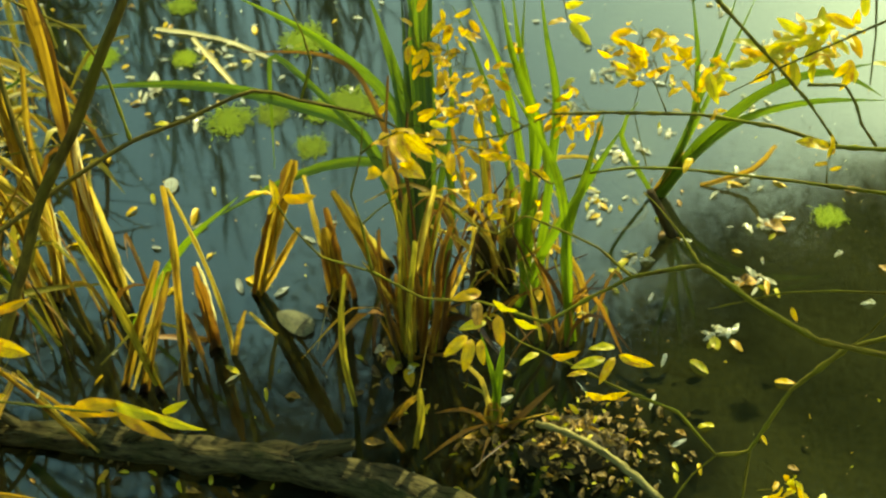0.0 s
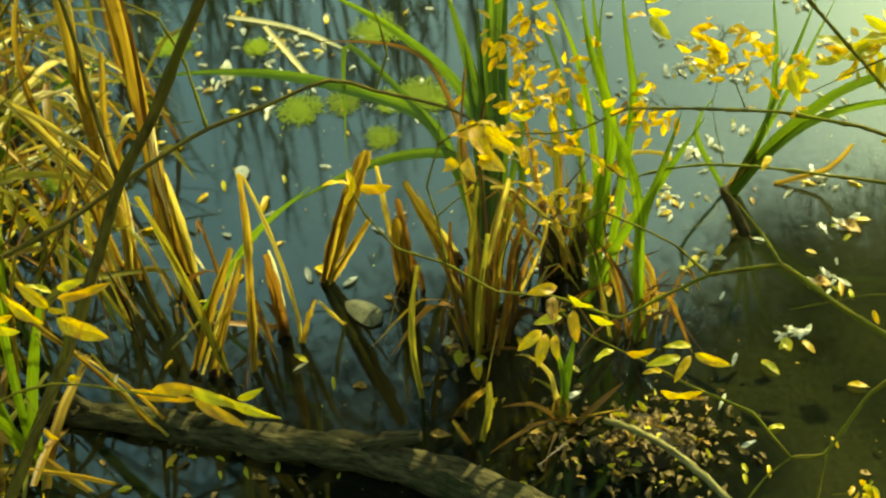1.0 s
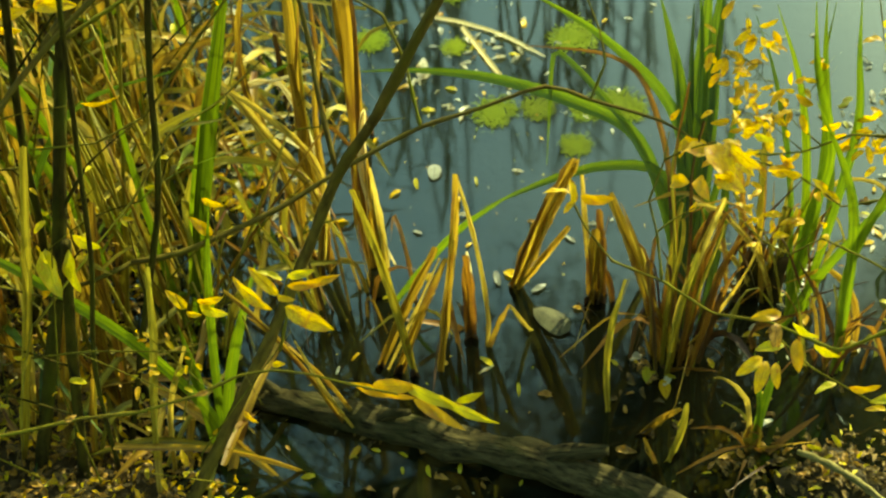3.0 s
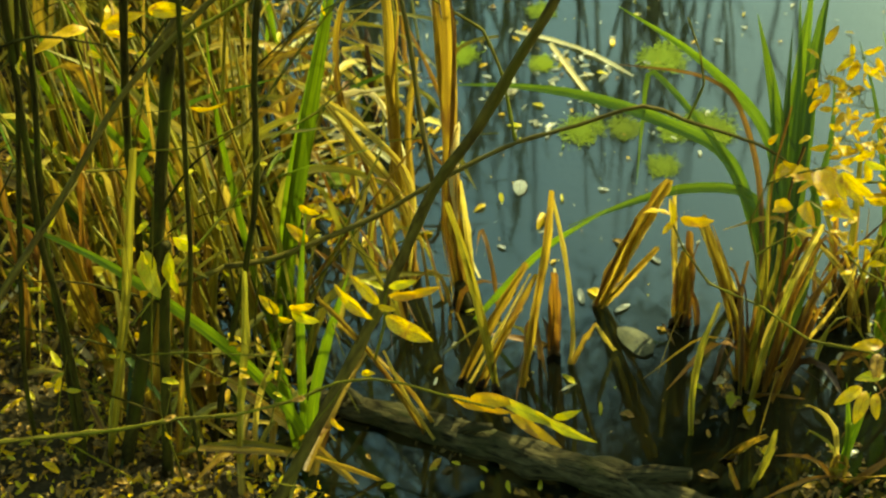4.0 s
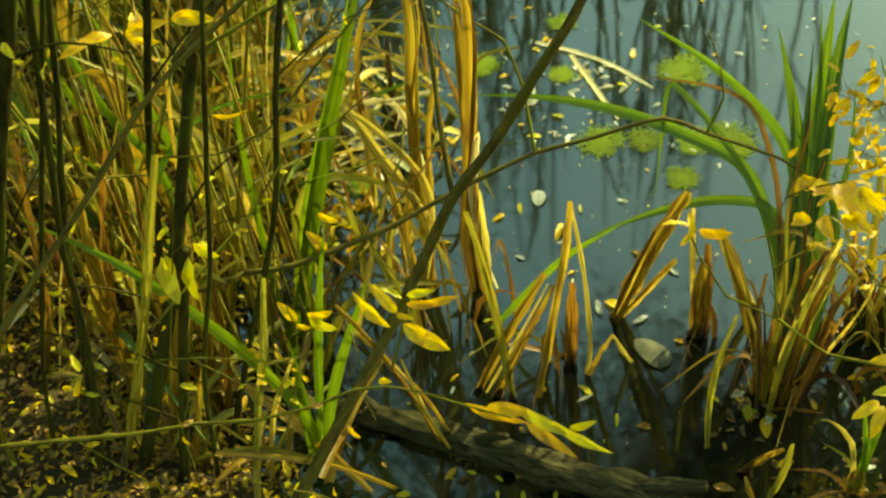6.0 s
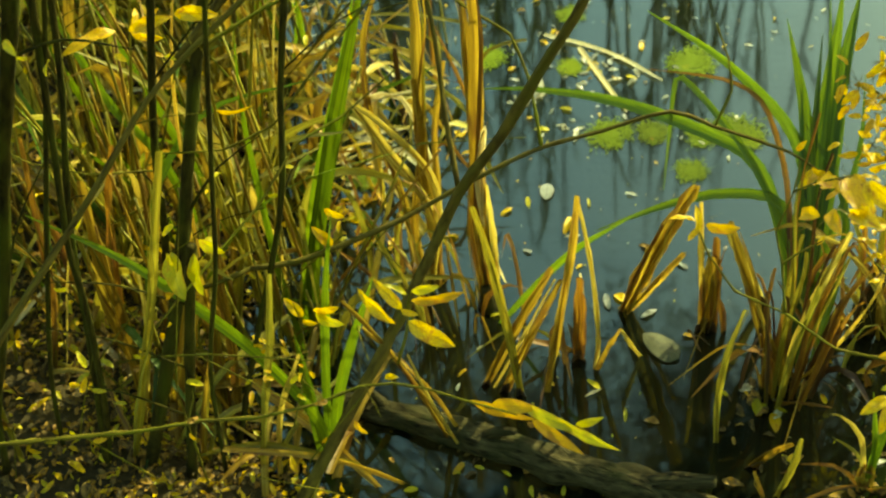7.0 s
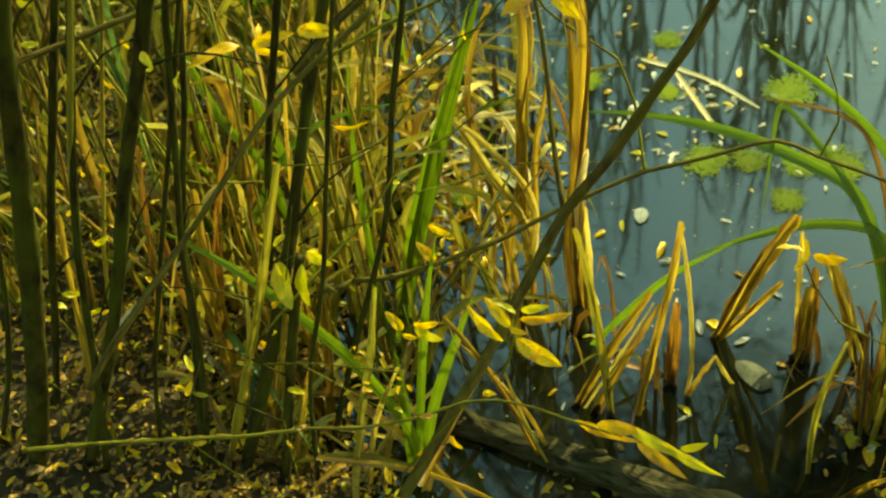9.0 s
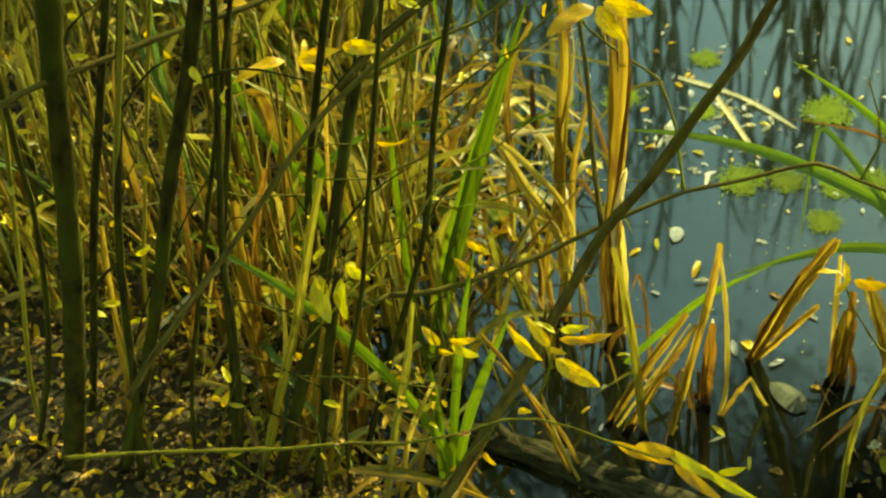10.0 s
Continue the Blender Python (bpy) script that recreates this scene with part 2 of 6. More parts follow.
def ribbon(points, width, face=(0, -1, 0.5), keel=0.16, tip=0.0, root=0.7, twist=0.0, step=0.04, crinkle=0.0, seed=0):
    """A long leaf: flat, keeled, narrowing to its tip."""
    line = spline(points, step)
    at = lengths(line)
    rings = []
    f0 = Vector(face).normalized()
    for k, p in enumerate(line):
        d = (line[min(k + 1, len(line) - 1)] - line[max(k - 1, 0)]).normalized()
        f = at[k] / at[-1]
        side = d.cross(f0)
        if side.length < 1e-3:
            side = d.cross(Vector((1, 0, 0)))
        side.normalize()
        side = Matrix.Rotation(twist * f + crinkle * noise.noise(Vector((seed, f * 5, 0))), 3, d) @ side
        out = side.cross(d)
        w = 0.5 * width * (root + (1 - root) * min(1, f * 4)) * (1 - (1 - tip) * max(0, (f - 0.55) / 0.45) ** 1.7)
        w = max(w * (1 + crinkle * 0.4 * noise.noise(Vector((seed + 7, f * 9, 0)))), 0.0006)
        h = w * keel
        rings.append([p - side * w, p - side * w * 0.5 - out * (h * 0.5), p - out * h, p + side * w * 0.5 - out * (h * 0.5), p + side * w])
    return swept(rings, at, False)


def leaf_mesh(shape=0.32, curl=0.2, fold=0.25, wave=0.1, seed=0, blunt=1.0):
    """A leaf of length 1 along x with its stalk end at 0; its face looks along z."""
    rnd = random.Random(seed)
    n, verts, faces, uvs, grid = 11, [], [], [], (0.0, 0.25, 0.5, 0.75, 1.0)
    bend = rnd.uniform(-0.12, 0.12)
    for k in range(n):
        f = k / (n - 1)
        w = shape * 0.5 * max(f ** 0.62 * (1 - f) ** (0.92 * blunt) / 0.352, 0.02)
        for u in grid:
            s = (u - 0.5) * 2
            z = fold * abs(s) * w - curl * (f - 0.35) ** 2 + wave * w * math.sin(f * 11 + seed + s * 2)
            verts.append((f, s * w + bend * f * f, z))
    for k in range(n - 1):
        for j in range(4):
            faces.append((k * 5 + j, k * 5 + j + 1, k * 5 + j + 6, k * 5 + j + 5))
            for kk, jj in ((k, j), (k, j + 1), (k + 1, j + 1), (k + 1, j)):
                uvs += [grid[jj], kk / (n - 1) * 0.05]
    mesh = bpy.data.meshes.new("leaf")
    mesh.from_pydata(verts, [], faces)
    mesh.uv_layers.new(name="UVMap").data.foreach_set("uv", uvs)
    mesh.polygons.foreach_set("use_smooth", [True] * len(faces))
    return mesh


def thing(name, base, label, category, group=""):
    ob = new(name)
    ob.location = base
    ob.empty_display_size = 0.05
    ob["base"] = base[2]
    return tagged(ob, label, category, group)


def part(name, mesh, mat, parent, label=""):
    """One mesh, given in world coordinates, as a part of a thing."""
    at = parent.location.copy()
    mesh.transform(Matrix.Translation(-at))
    if not mesh.materials:
        mesh.materials.append(mat)
    ob = new(name, mesh)
    ob.parent = parent
    return tagged(ob, label) if label else ob


LEAVES = {}


def leaf_set(key, mat, **shape):
    LEAVES[key] = []
    for k in range(6):
        mesh = leaf_mesh(seed=k * 13 + len(key), **shape)
        mesh.materials.append(mat)
        LEAVES[key].append(mesh)


leaf_set("yellow", YELLOW, shape=0.34, curl=0.4, fold=0.35, wave=0.22, blunt=0.85)
leaf_set("lime", LIME, shape=0.33, curl=0.4, fold=0.3, wave=0.2, blunt=0.85)
leaf_set("long_yellow", YELLOW, shape=0.19, curl=0.45, fold=0.4, wave=0.2)
leaf_set("brown", BROWN, shape=0.42, curl=0.6, fold=0.5, wave=0.35)
leaf_set("rotten", leaf_material("rotten_leaf", (0.16, 0.10, 0.016), (0.085, 0.05, 0.009), (0.03, 0.02, 0.005), 0.2, 0.5, 0.75), shape=0.42, curl=0.6, fold=0.5, wave=0.35)
leaf_set("flat_yellow", YELLOW, shape=0.38, curl=0.3, fold=0.1, wave=0.15)
leaf_set("flat_lime", LIME, shape=0.36, curl=0.4, fold=0.1, wave=0.15)
SILVER = leaf_material("silver_leaf", (0.24, 0.24, 0.17), (0.17, 0.17, 0.12), (0.15, 0.13, 0.07), 0.25, 0.6, 0.4)
leaf_set("silver", SILVER, shape=0.34, curl=0.25, fold=0.15, wave=0.2, blunt=0.8)
leaf_set("round", SILVER, shape=0.36, curl=0.2, fold=0.08, wave=0.12, blunt=0.55)
leaf_set("white", WHITE, shape=0.33, curl=0.3, fold=0.2, wave=0.55)
leaf_set("white_long", WHITE, shape=0.26, curl=0.15, fold=0.15, wave=0.25)
rng = random.Random(11)


def leaf_pose(base, tip, roll=0.0, face=(0, -0.65, 0.75), width=1.0):
    base, tip = Vector(base), Vector(tip)
    x = tip - base
    size = x.length
    x.normalize()
    y = Vector(face).cross(x)
    if y.length < 1e-3:
        y = Vector((1, 0, 0)).cross(x)
    y.normalize()
    z = x.cross(y)
    m = Matrix((x, y, z)).transposed()
    m = Matrix.Rotation(roll, 3, x) @ m
    return Matrix.LocRotScale(base, m.to_quaternion(), (size, size * width, size))


def bearer(parent, place):
    """The twig of a plant that passes nearest to a place."""
    best, least = parent, 1e9
    for child in parent.children:
        if child.name.split(".")[0] in ("twig", "stem"):
            if child.name not in COORDS:
                c = np.empty(len(child.data.vertices) * 3)
                child.data.vertices.foreach_get("co", c)
                COORDS[child.name] = c.reshape(-1, 3)
            d = np.abs(COORDS[child.name] - np.array(place - parent.location)).sum(axis=1).min()
            if d < least:
                best, least = child, d
    return best


COORDS = {}


def leaf_on(parent, kind, base, tip, roll=0.0, face=(0, -0.65, 0.75), label="", width=1.0):
    ob = new("leaf", rng.choice(LEAVES[kind]))
    ob.parent = bearer(parent, Vector(base))
    ob.matrix_basis = Matrix.Translation(-parent.location) @ leaf_pose(base, tip, roll, face, width)
    return tagged(ob, label) if label else ob


def leafy(parent, points, count, size, kinds=("yellow",), spread=1.0, start=0.15, loose=0.0):
    """Leaves on short stalks along a twig, hanging and turned at random."""
    line = spline(points, 0.01)
    for k in range(count):
        f = start + (1 - start) * (k + rng.random() * 0.7) / count
        i = min(int(f * (len(line) - 1)), len(line) - 2)
        p, d = line[i], (line[i + 1] - line[i]).normalized()
        side = Vector((rng.uniform(-1, 1), rng.uniform(-0.8, 0.6), rng.uniform(-0.9, 0.6))).normalized()
        if loose:
            knee = p + Vector((rng.gauss(0, loose), rng.gauss(0, loose), rng.gauss(0, loose)))
            part("leaf_stalk", tube([p, (p + knee) / 2 + Vector((0, 0, 0.003)), knee], 0.0006, 0.0004, 4), TWIG, parent)
            p = knee
        way = (d * 0.5 + side * spread).normalized()
        s = size * rng.uniform(0.65, 1.2)
        off = rng.uniform(0.003, 0.018)
        leaf_on(parent, rng.choice(kinds), p + way * off, p + way * (off + s), rng.uniform(-0.9, 0.9))


def branch(label, stems, category="branch", name="willow_branch", group=""):
    """A woody branch: the first stem and its side twigs, as (points, radius at root, radius at tip)."""
    ob = thing(name, stems[0][0][0], label, category, group)
    for k, (points, r0, r1) in enumerate(stems):
        bark = LIMB if r0 > 0.005 else TWIG
        thick = r0 > 0.005
        part("stem" if k == 0 else "twig", tube(points, r0 * 0.74, r1 * 0.74, 10 if thick else 6, 0.3, 0.03 if thick else 0.008, k + len(points), 0.12 if thick else 0.5, 0.9 if thick else 0.2), bark, ob)
    return ob


def seg(points, f):
    line = spline(points, 0.01)
    return line[min(int(f * (len(line) - 1)), len(line) - 1)]


# ---- ground and water ----

def shore_x(y):
    """Where the water's edge of the bank runs."""
    return -1.16 - 0.16 * (y - 1.3) + 0.05 * math.sin(y * 5.0) + 0.03 * math.sin(y * 13 + 1) + max(0, 1.38 - y) * 0.9 - max(0, y - 2.2) * 0.55


def ground_z(x, y):
    d = shore_x(y) - x
    near = 0.85 + 0.03 * math.sin(x * 9) - y
    d = max(d, near)
    far = max(y - 9.0 + 0.6 * math.sin(x * 0.7), abs(x - 1) - 7.0)
    d = max(d, far)
    z = 0.24 * math.tanh(d * 1.5) if d > 0 else -0.26 * math.tanh(-d * 1.9)
    bump = 0.022 * noise.noise(Vector((x * 5, y * 5, 0))) + 0.010 * noise.noise(Vector((x * 17, y * 17, 4)))
    return z + bump * min(1, abs(d) * 6 + 0.25)


def graded(lo, hi, fine_lo, fine_hi, step):
    a = list(np.arange(fine_lo, fine_hi, step))
    s, v = step, fine_lo
    while v > lo:
        s *= 1.35
        v -= s
        a.insert(0, v)
    s, v = step, fine_hi
    while v < hi:
        a.append(v)
        s *= 1.35
        v += s
    return a


def sheet(name, xs, ys, height, mat, label):
    verts = [(x, y, height(x, y)) for y in ys for x in xs]
    n = len(xs)
    faces = [(j * n + i, j * n + i + 1, (j + 1) * n + i + 1, (j + 1) * n + i) for j in range(len(ys) - 1) for i in range(n - 1)]
    mesh = bpy.data.meshes.new(name)
    mesh.from_pydata(verts, [], faces)
    mesh.polygons.foreach_set("use_smooth", [True] * len(faces))
    mesh.materials.append(mat)
    return tagged(new(name, mesh), label, name, kind="structure")


ground = sheet("ground", graded(-400, 400, -2.7, 1.3, 0.03), graded(-400, 400, 0.6, 3.0, 0.03), ground_z, MUD, "dark wet mud of the bank and pond bed")
water = sheet("water", graded(-9, 11, -2, 1.2, 0.4), graded(0.2, 12, 0.5, 3, 0.4), lambda x, y: 0.0, WATER, "still murky pond water reflecting the sky")
water.visible_shadow = False

# ---- the fallen log ----
log = thing("fallen_log", (-0.347, 1.171, 0.02), "grey mossy fallen log lying half sunk in the water", "log")
LOG_LINE = [(-0.811, 1.251, 0.0), (-0.661, 1.228, 0.012), (-0.486, 1.193, 0.016), (-0.329, 1.16, 0.018), (-0.27, 1.154, 0.02), (-0.102, 1.1, 0.02), (-0.087, 1.09, 0.02), (0.055, 1.025, 0.02)]
part("trunk", tube(LOG_LINE, 0.022, 0.034, 22, 0.4, 0.010, 5), LOG, log)
for a, b, r in ((0.62, (-0.151, 1.151, 0.07), 0.013), (0.3, (-0.479, 1.193, 0.07), 0.008), (0.12, (-0.75, 1.245, 0.06), 0.008)):
    p = seg(LOG_LINE, a)
    part("branch_stub", tube([p, (p + Vector(b)) / 2 + Vector((0, 0, 0.01)), b], r * 1.4, r * 0.8, 9, 0.4, 0.01, 3), LOG, log)


# ---- willow branches over the water ----
W1 = [(-0.854, 0.814, 0.015), (-0.801, 0.908, 0.089), (-0.743, 0.99, 0.176), (-0.694, 1.064, 0.258), (-0.639, 1.146, 0.352), (-0.591, 1.211, 0.446), (-0.541, 1.251, 0.554), (-0.478, 1.273, 0.649), (-0.427, 1.297, 0.742), (-0.379, 1.318, 0.823), (-0.338, 1.339, 0.916), (-0.301, 1.351, 1.002)]
limb = branch("dark olive leaning willow stem with thin side twigs", [
    (W1, 0.0140, 0.0080),
    ([(-0.542, 1.252, 0.554), (-0.568, 1.314, 0.638), (-0.587, 1.37, 0.723), (-0.617, 1.431, 0.829), (-0.635, 1.454, 0.885)], 0.0054, 0.0036),
    ([(-0.611, 1.25, 0.431), (-0.581, 1.255, 0.449), (-0.55, 1.256, 0.462)], 0.0022, 0.001),
])
O1 = [(-0.549, 0.94, 0.553), (-0.535, 0.956, 0.604), (-0.529, 0.961, 0.651), (-0.518, 0.952, 0.684)]
part("twig", tube(O1, 0.0022, 0.0012, 6, 0.2, 0.01, 3), TWIG, limb)
for kind, a, b, roll, w in (
    ("yellow", (-0.516, 0.908, 0.7), (-0.548, 0.916, 0.734), 0.2, 0.8), ("yellow", (-0.523, 0.894, 0.689), (-0.576, 0.919, 0.713), -0.3, 0.6),
    ("lime", (-0.508, 0.925, 0.712), (-0.477, 0.931, 0.724), 0.3, 0.9), ("yellow", (-0.508, 0.917, 0.705), (-0.448, 0.93, 0.713), 0.5, 0.55),
    ("yellow", (-0.509, 0.9, 0.69), (-0.453, 0.883, 0.672), 0.1, 0.95), ("lime", (-0.512, 0.922, 0.711), (-0.537, 0.919, 0.733), 0.7, 0.6),
    ("yellow", (-0.518, 0.907, 0.699), (-0.496, 0.9, 0.702), 0.1, 0.9)):
    leaf_on(limb, kind, a, b, roll, width=w)

B1 = [(-0.875, 1.203, 0.395), (-0.81, 1.232, 0.39), (-0.738, 1.274, 0.399), (-0.666, 1.317, 0.413), (-0.588, 1.369, 0.439), (-0.516, 1.411, 0.463), (-0.459, 1.439, 0.481), (-0.372, 1.467, 0.498), (-0.273, 1.496, 0.522), (-0.211, 1.52, 0.479), (-0.097, 1.49, 0.467), (-0.049, 1.457, 0.462), (0.003, 1.422, 0.456)]
cross = branch("thin dark willow branch crossing above the water", [
    (B1, 0.0066, 0.0026),
    ([(-0.207, 1.52, 0.479), (-0.187, 1.55, 0.527), (-0.197, 1.571, 0.571), (-0.219, 1.592, 0.619)], 0.0028, 0.0016),
    ([(-0.461, 1.439, 0.482), (-0.487, 1.495, 0.566), (-0.519, 1.524, 0.626), (-0.577, 1.527, 0.664), (-0.629, 1.53, 0.702), (-0.665, 1.546, 0.758)], 0.0034, 0.0022),
    ([(-0.875, 1.203, 0.395), (-0.932, 1.171, 0.382), (-0.998, 1.143, 0.38)], 0.0052, 0.004),
])
leafy(cross, [(-0.096, 1.485, 0.471), (-0.044, 1.446, 0.476), (-0.001, 1.403, 0.48)], 7, 0.034)

N1 = [(-1.064, 0.664, 0.625), (-0.995, 0.696, 0.614), (-0.907, 0.734, 0.599), (-0.82, 0.766, 0.589), (-0.749, 0.792, 0.59), (-0.683, 0.808, 0.59), (-0.617, 0.831, 0.599), (-0.565, 0.853, 0.616), (-0.523, 0.857, 0.626), (-0.481, 0.852, 0.631), (-0.425, 0.842, 0.63), (-0.371, 0.832, 0.632)]
hanging = branch("slender willow twig ending in a spray of yellow leaves", [
    (N1, 0.0043, 0.0016), ([(-0.557, 0.852, 0.619), (-0.526, 0.812, 0.619)], 0.001, 0.0005), ([(-0.749, 0.77, 0.62), (-0.748, 0.794, 0.635), (-0.751, 0.799, 0.64)], 0.0009, 0.0005),
    ([(-0.658, 0.794, 0.618), (-0.642, 0.812, 0.624)], 0.0009, 0.0005),
])
for kind, a, b, roll, w in (
    ("flat_yellow", (-0.402, 0.842, 0.633), (-0.348, 0.842, 0.634), 0.05, 0.8), ("flat_lime", (-0.369, 0.848, 0.63), (-0.302, 0.816, 0.634), 0.1, 0.52),
    ("flat_lime", (-0.331, 0.837, 0.628), (-0.258, 0.8, 0.631), 0.3, 0.4), ("flat_yellow", (-0.356, 0.836, 0.62), (-0.294, 0.805, 0.613), -0.1, 0.5),
    ("flat_yellow", (-0.429, 0.845, 0.628), (-0.353, 0.834, 0.617), 0.4, 0.4), ("flat_lime", (-0.306, 0.835, 0.623), (-0.275, 0.837, 0.634), 0.3, 0.8),
    ("brown", (-0.751, 0.768, 0.62), (-0.738, 0.777, 0.619), 0.1, 1.0), ("brown", (-0.596, 0.827, 0.616), (-0.61, 0.818, 0.616), 0.1, 1.0),
    ("white", (-0.445, 0.851, 0.636), (-0.443, 0.859, 0.642), 0.1, 1.0)):
    leaf_on(hanging, kind, a, b, roll, width=w)

# ---- bare and leafy twigs over the open water ----
C1 = [(0.514, 0.798, 0.7), (0.486, 0.836, 0.677), (0.427, 0.874, 0.657), (0.367, 0.923, 0.664), (0.311, 0.98, 0.67), (0.258, 1.103, 0.511), (0.2, 1.093, 0.481), (0.142, 1.074, 0.46), (0.057, 1.093, 0.484), (-0.018, 1.098, 0.49), (-0.084, 1.124, 0.517), (-0.15, 1.137, 0.536), (-0.187, 1.158, 0.576), (-0.203, 1.171, 0.605)]
reach = branch("thin bare willow branch forking low over the pond", [
    (C1, 0.0048, 0.0016),
    ([(0.311, 0.98, 0.67), (0.299, 1.043, 0.655), (0.281, 1.106, 0.64), (0.267, 1.134, 0.637)], 0.0024, 0.0012),
    ([(0.257, 1.103, 0.511), (0.219, 1.156, 0.511), (0.177, 1.197, 0.502), (0.127, 1.25, 0.48), (0.086, 1.234, 0.462), (0.047, 1.247, 0.474), (0.016, 1.268, 0.494)], 0.0028, 0.0014),
    ([(-0.085, 1.125, 0.518), (-0.095, 1.163, 0.566), (-0.107, 1.185, 0.603), (-0.091, 1.214, 0.646), (-0.087, 1.24, 0.674)], 0.0026, 0.0013),
    ([(-0.095, 1.164, 0.567), (-0.076, 1.176, 0.578), (-0.049, 1.19, 0.589)], 0.0019, 0.0012),
    ([(-0.091, 1.215, 0.647), (-0.067, 1.182, 0.697), (-0.033, 1.118, 0.773)], 0.0021, 0.0013),
])
for kind, a, b, roll in (
    ("yellow", (-0.203, 1.169, 0.603), (-0.207, 1.185, 0.635), 0.8), ("yellow", (-0.195, 1.177, 0.61), (-0.152, 1.172, 0.611), 0.6),
    ("yellow", (-0.202, 1.173, 0.608), (-0.216, 1.16, 0.598), 0.1), ("yellow", (-0.206, 1.18, 0.615), (-0.24, 1.171, 0.628), 1.2),
    ("yellow", (-0.055, 1.186, 0.585), (-0.045, 1.195, 0.594), 0.2),
    ("yellow", (0.058, 1.029, 0.581), (0.023, 1.014, 0.584), 0.2), ("brown", (0.053, 1.02, 0.573), (0.048, 0.987, 0.559), 0.2),
    ("yellow", (0.076, 1.007, 0.561), (0.081, 0.971, 0.544), 0.3), ("lime", (0.063, 1.002, 0.556), (0.03, 0.987, 0.56), 0.4),
    ("yellow", (0.038, 0.989, 0.545), (0.01, 0.963, 0.538), 0.2), ("yellow", (0.043, 0.986, 0.542), (0.034, 0.949, 0.525), 0.1),
    ("yellow", (0.054, 0.985, 0.541), (0.054, 0.955, 0.53), 0.3), ("lime", (0.096, 1.003, 0.556), (0.124, 0.986, 0.557), 0.8),
    ("lime", (0.07, 1.021, 0.573), (0.098, 1.0, 0.57), 1.0)):
    leaf_on(reach, kind, a, b, roll, width=1.05)

D1 = [(0.598, 0.976, 0.553), (0.556, 0.978, 0.522), (0.514, 0.983, 0.497), (0.448, 0.96, 0.445), (0.393, 0.91, 0.384), (0.352, 0.912, 0.375), (0.305, 0.952, 0.416), (0.233, 0.972, 0.443), (0.162, 1.001, 0.468), (0.105, 1.019, 0.49), (0.063, 1.046, 0.511)]
lower = branch("bare zigzag willow twig with a few yellow leaves", [
    (D1, 0.0045, 0.0014),
    ([(0.352, 0.911, 0.375), (0.321, 0.894, 0.358), (0.286, 0.861, 0.332)], 0.002, 0.0012),
    ([(0.395, 0.911, 0.385), (0.386, 0.88, 0.363), (0.377, 0.845, 0.34)], 0.0022, 0.0014),
    ([(0.514, 0.983, 0.497), (0.535, 0.981, 0.529), (0.562, 0.985, 0.598)], 0.0012, 0.0007),
])
for kind, a, b, roll in (
    ("yellow", (0.225, 0.973, 0.514), (0.266, 0.954, 0.512), 0.2), ("yellow", (0.22, 0.972, 0.513), (0.201, 0.94, 0.501), 0.3),
    ("lime", (0.209, 0.971, 0.512), (0.167, 0.955, 0.515), 0.3), ("lime", (0.222, 0.981, 0.521), (0.189, 0.974, 0.532), 0.5),
    ("yellow", (0.141, 0.973, 0.516), (0.176, 0.967, 0.526), 0.6), ("yellow", (0.186, 0.958, 0.501), (0.162, 0.949, 0.51), 0.6),
    ("yellow", (0.182, 0.938, 0.483), (0.234, 0.927, 0.488), 0.9), ("brown", (0.217, 0.935, 0.48), (0.236, 0.924, 0.485), 0.8),
    ("lime", (0.127, 0.977, 0.52), (0.1, 0.962, 0.524), 0.7)):
    leaf_on(lower, kind, a, b, roll, width=0.8)

thin = branch("thin bare twig reaching over the dark water", [([(0.529, 0.879, 0.729), (0.495, 0.896, 0.709), (0.449, 0.918, 0.689), (0.4, 0.936, 0.668), (0.36, 0.945, 0.645), (0.321, 0.953, 0.623)], 0.0021, 0.0007)], name="bare_twig")

F1 = [(0.707, 1.251, 0.477), (0.646, 1.285, 0.46), (0.524, 1.336, 0.442), (0.366, 1.387, 0.426), (0.293, 1.407, 0.413), (0.234, 1.417, 0.394), (0.178, 1.42, 0.372), (0.144, 1.448, 0.379), (0.105, 1.475, 0.385), (0.043, 1.497, 0.389), (-0.01, 1.516, 0.39)]
upper = branch("long thin willow twig dotted with yellow leaves", [
    (F1, 0.0041, 0.0014),
    ([(0.167, 1.444, 0.35), (0.157, 1.422, 0.327), (0.115, 1.399, 0.302), (0.083, 1.392, 0.295)], 0.0012, 0.0007),
    ([(0.322, 1.402, 0.416), (0.311, 1.438, 0.451), (0.305, 1.467, 0.482), (0.317, 1.494, 0.515)], 0.0012, 0.0007),
])
leafy(upper, [(0.165, 1.423, 0.371), (0.114, 1.464, 0.395), (0.044, 1.487, 0.402), (-0.028, 1.498, 0.402)], 20, 0.034)
leafy(upper, [(0.083, 1.392, 0.295), (0.041, 1.447, 0.347), (0.025, 1.479, 0.38)], 12, 0.03)
leafy(upper, [(0.183, 1.42, 0.328), (0.112, 1.431, 0.333), (0.058, 1.434, 0.334)], 10, 0.03)

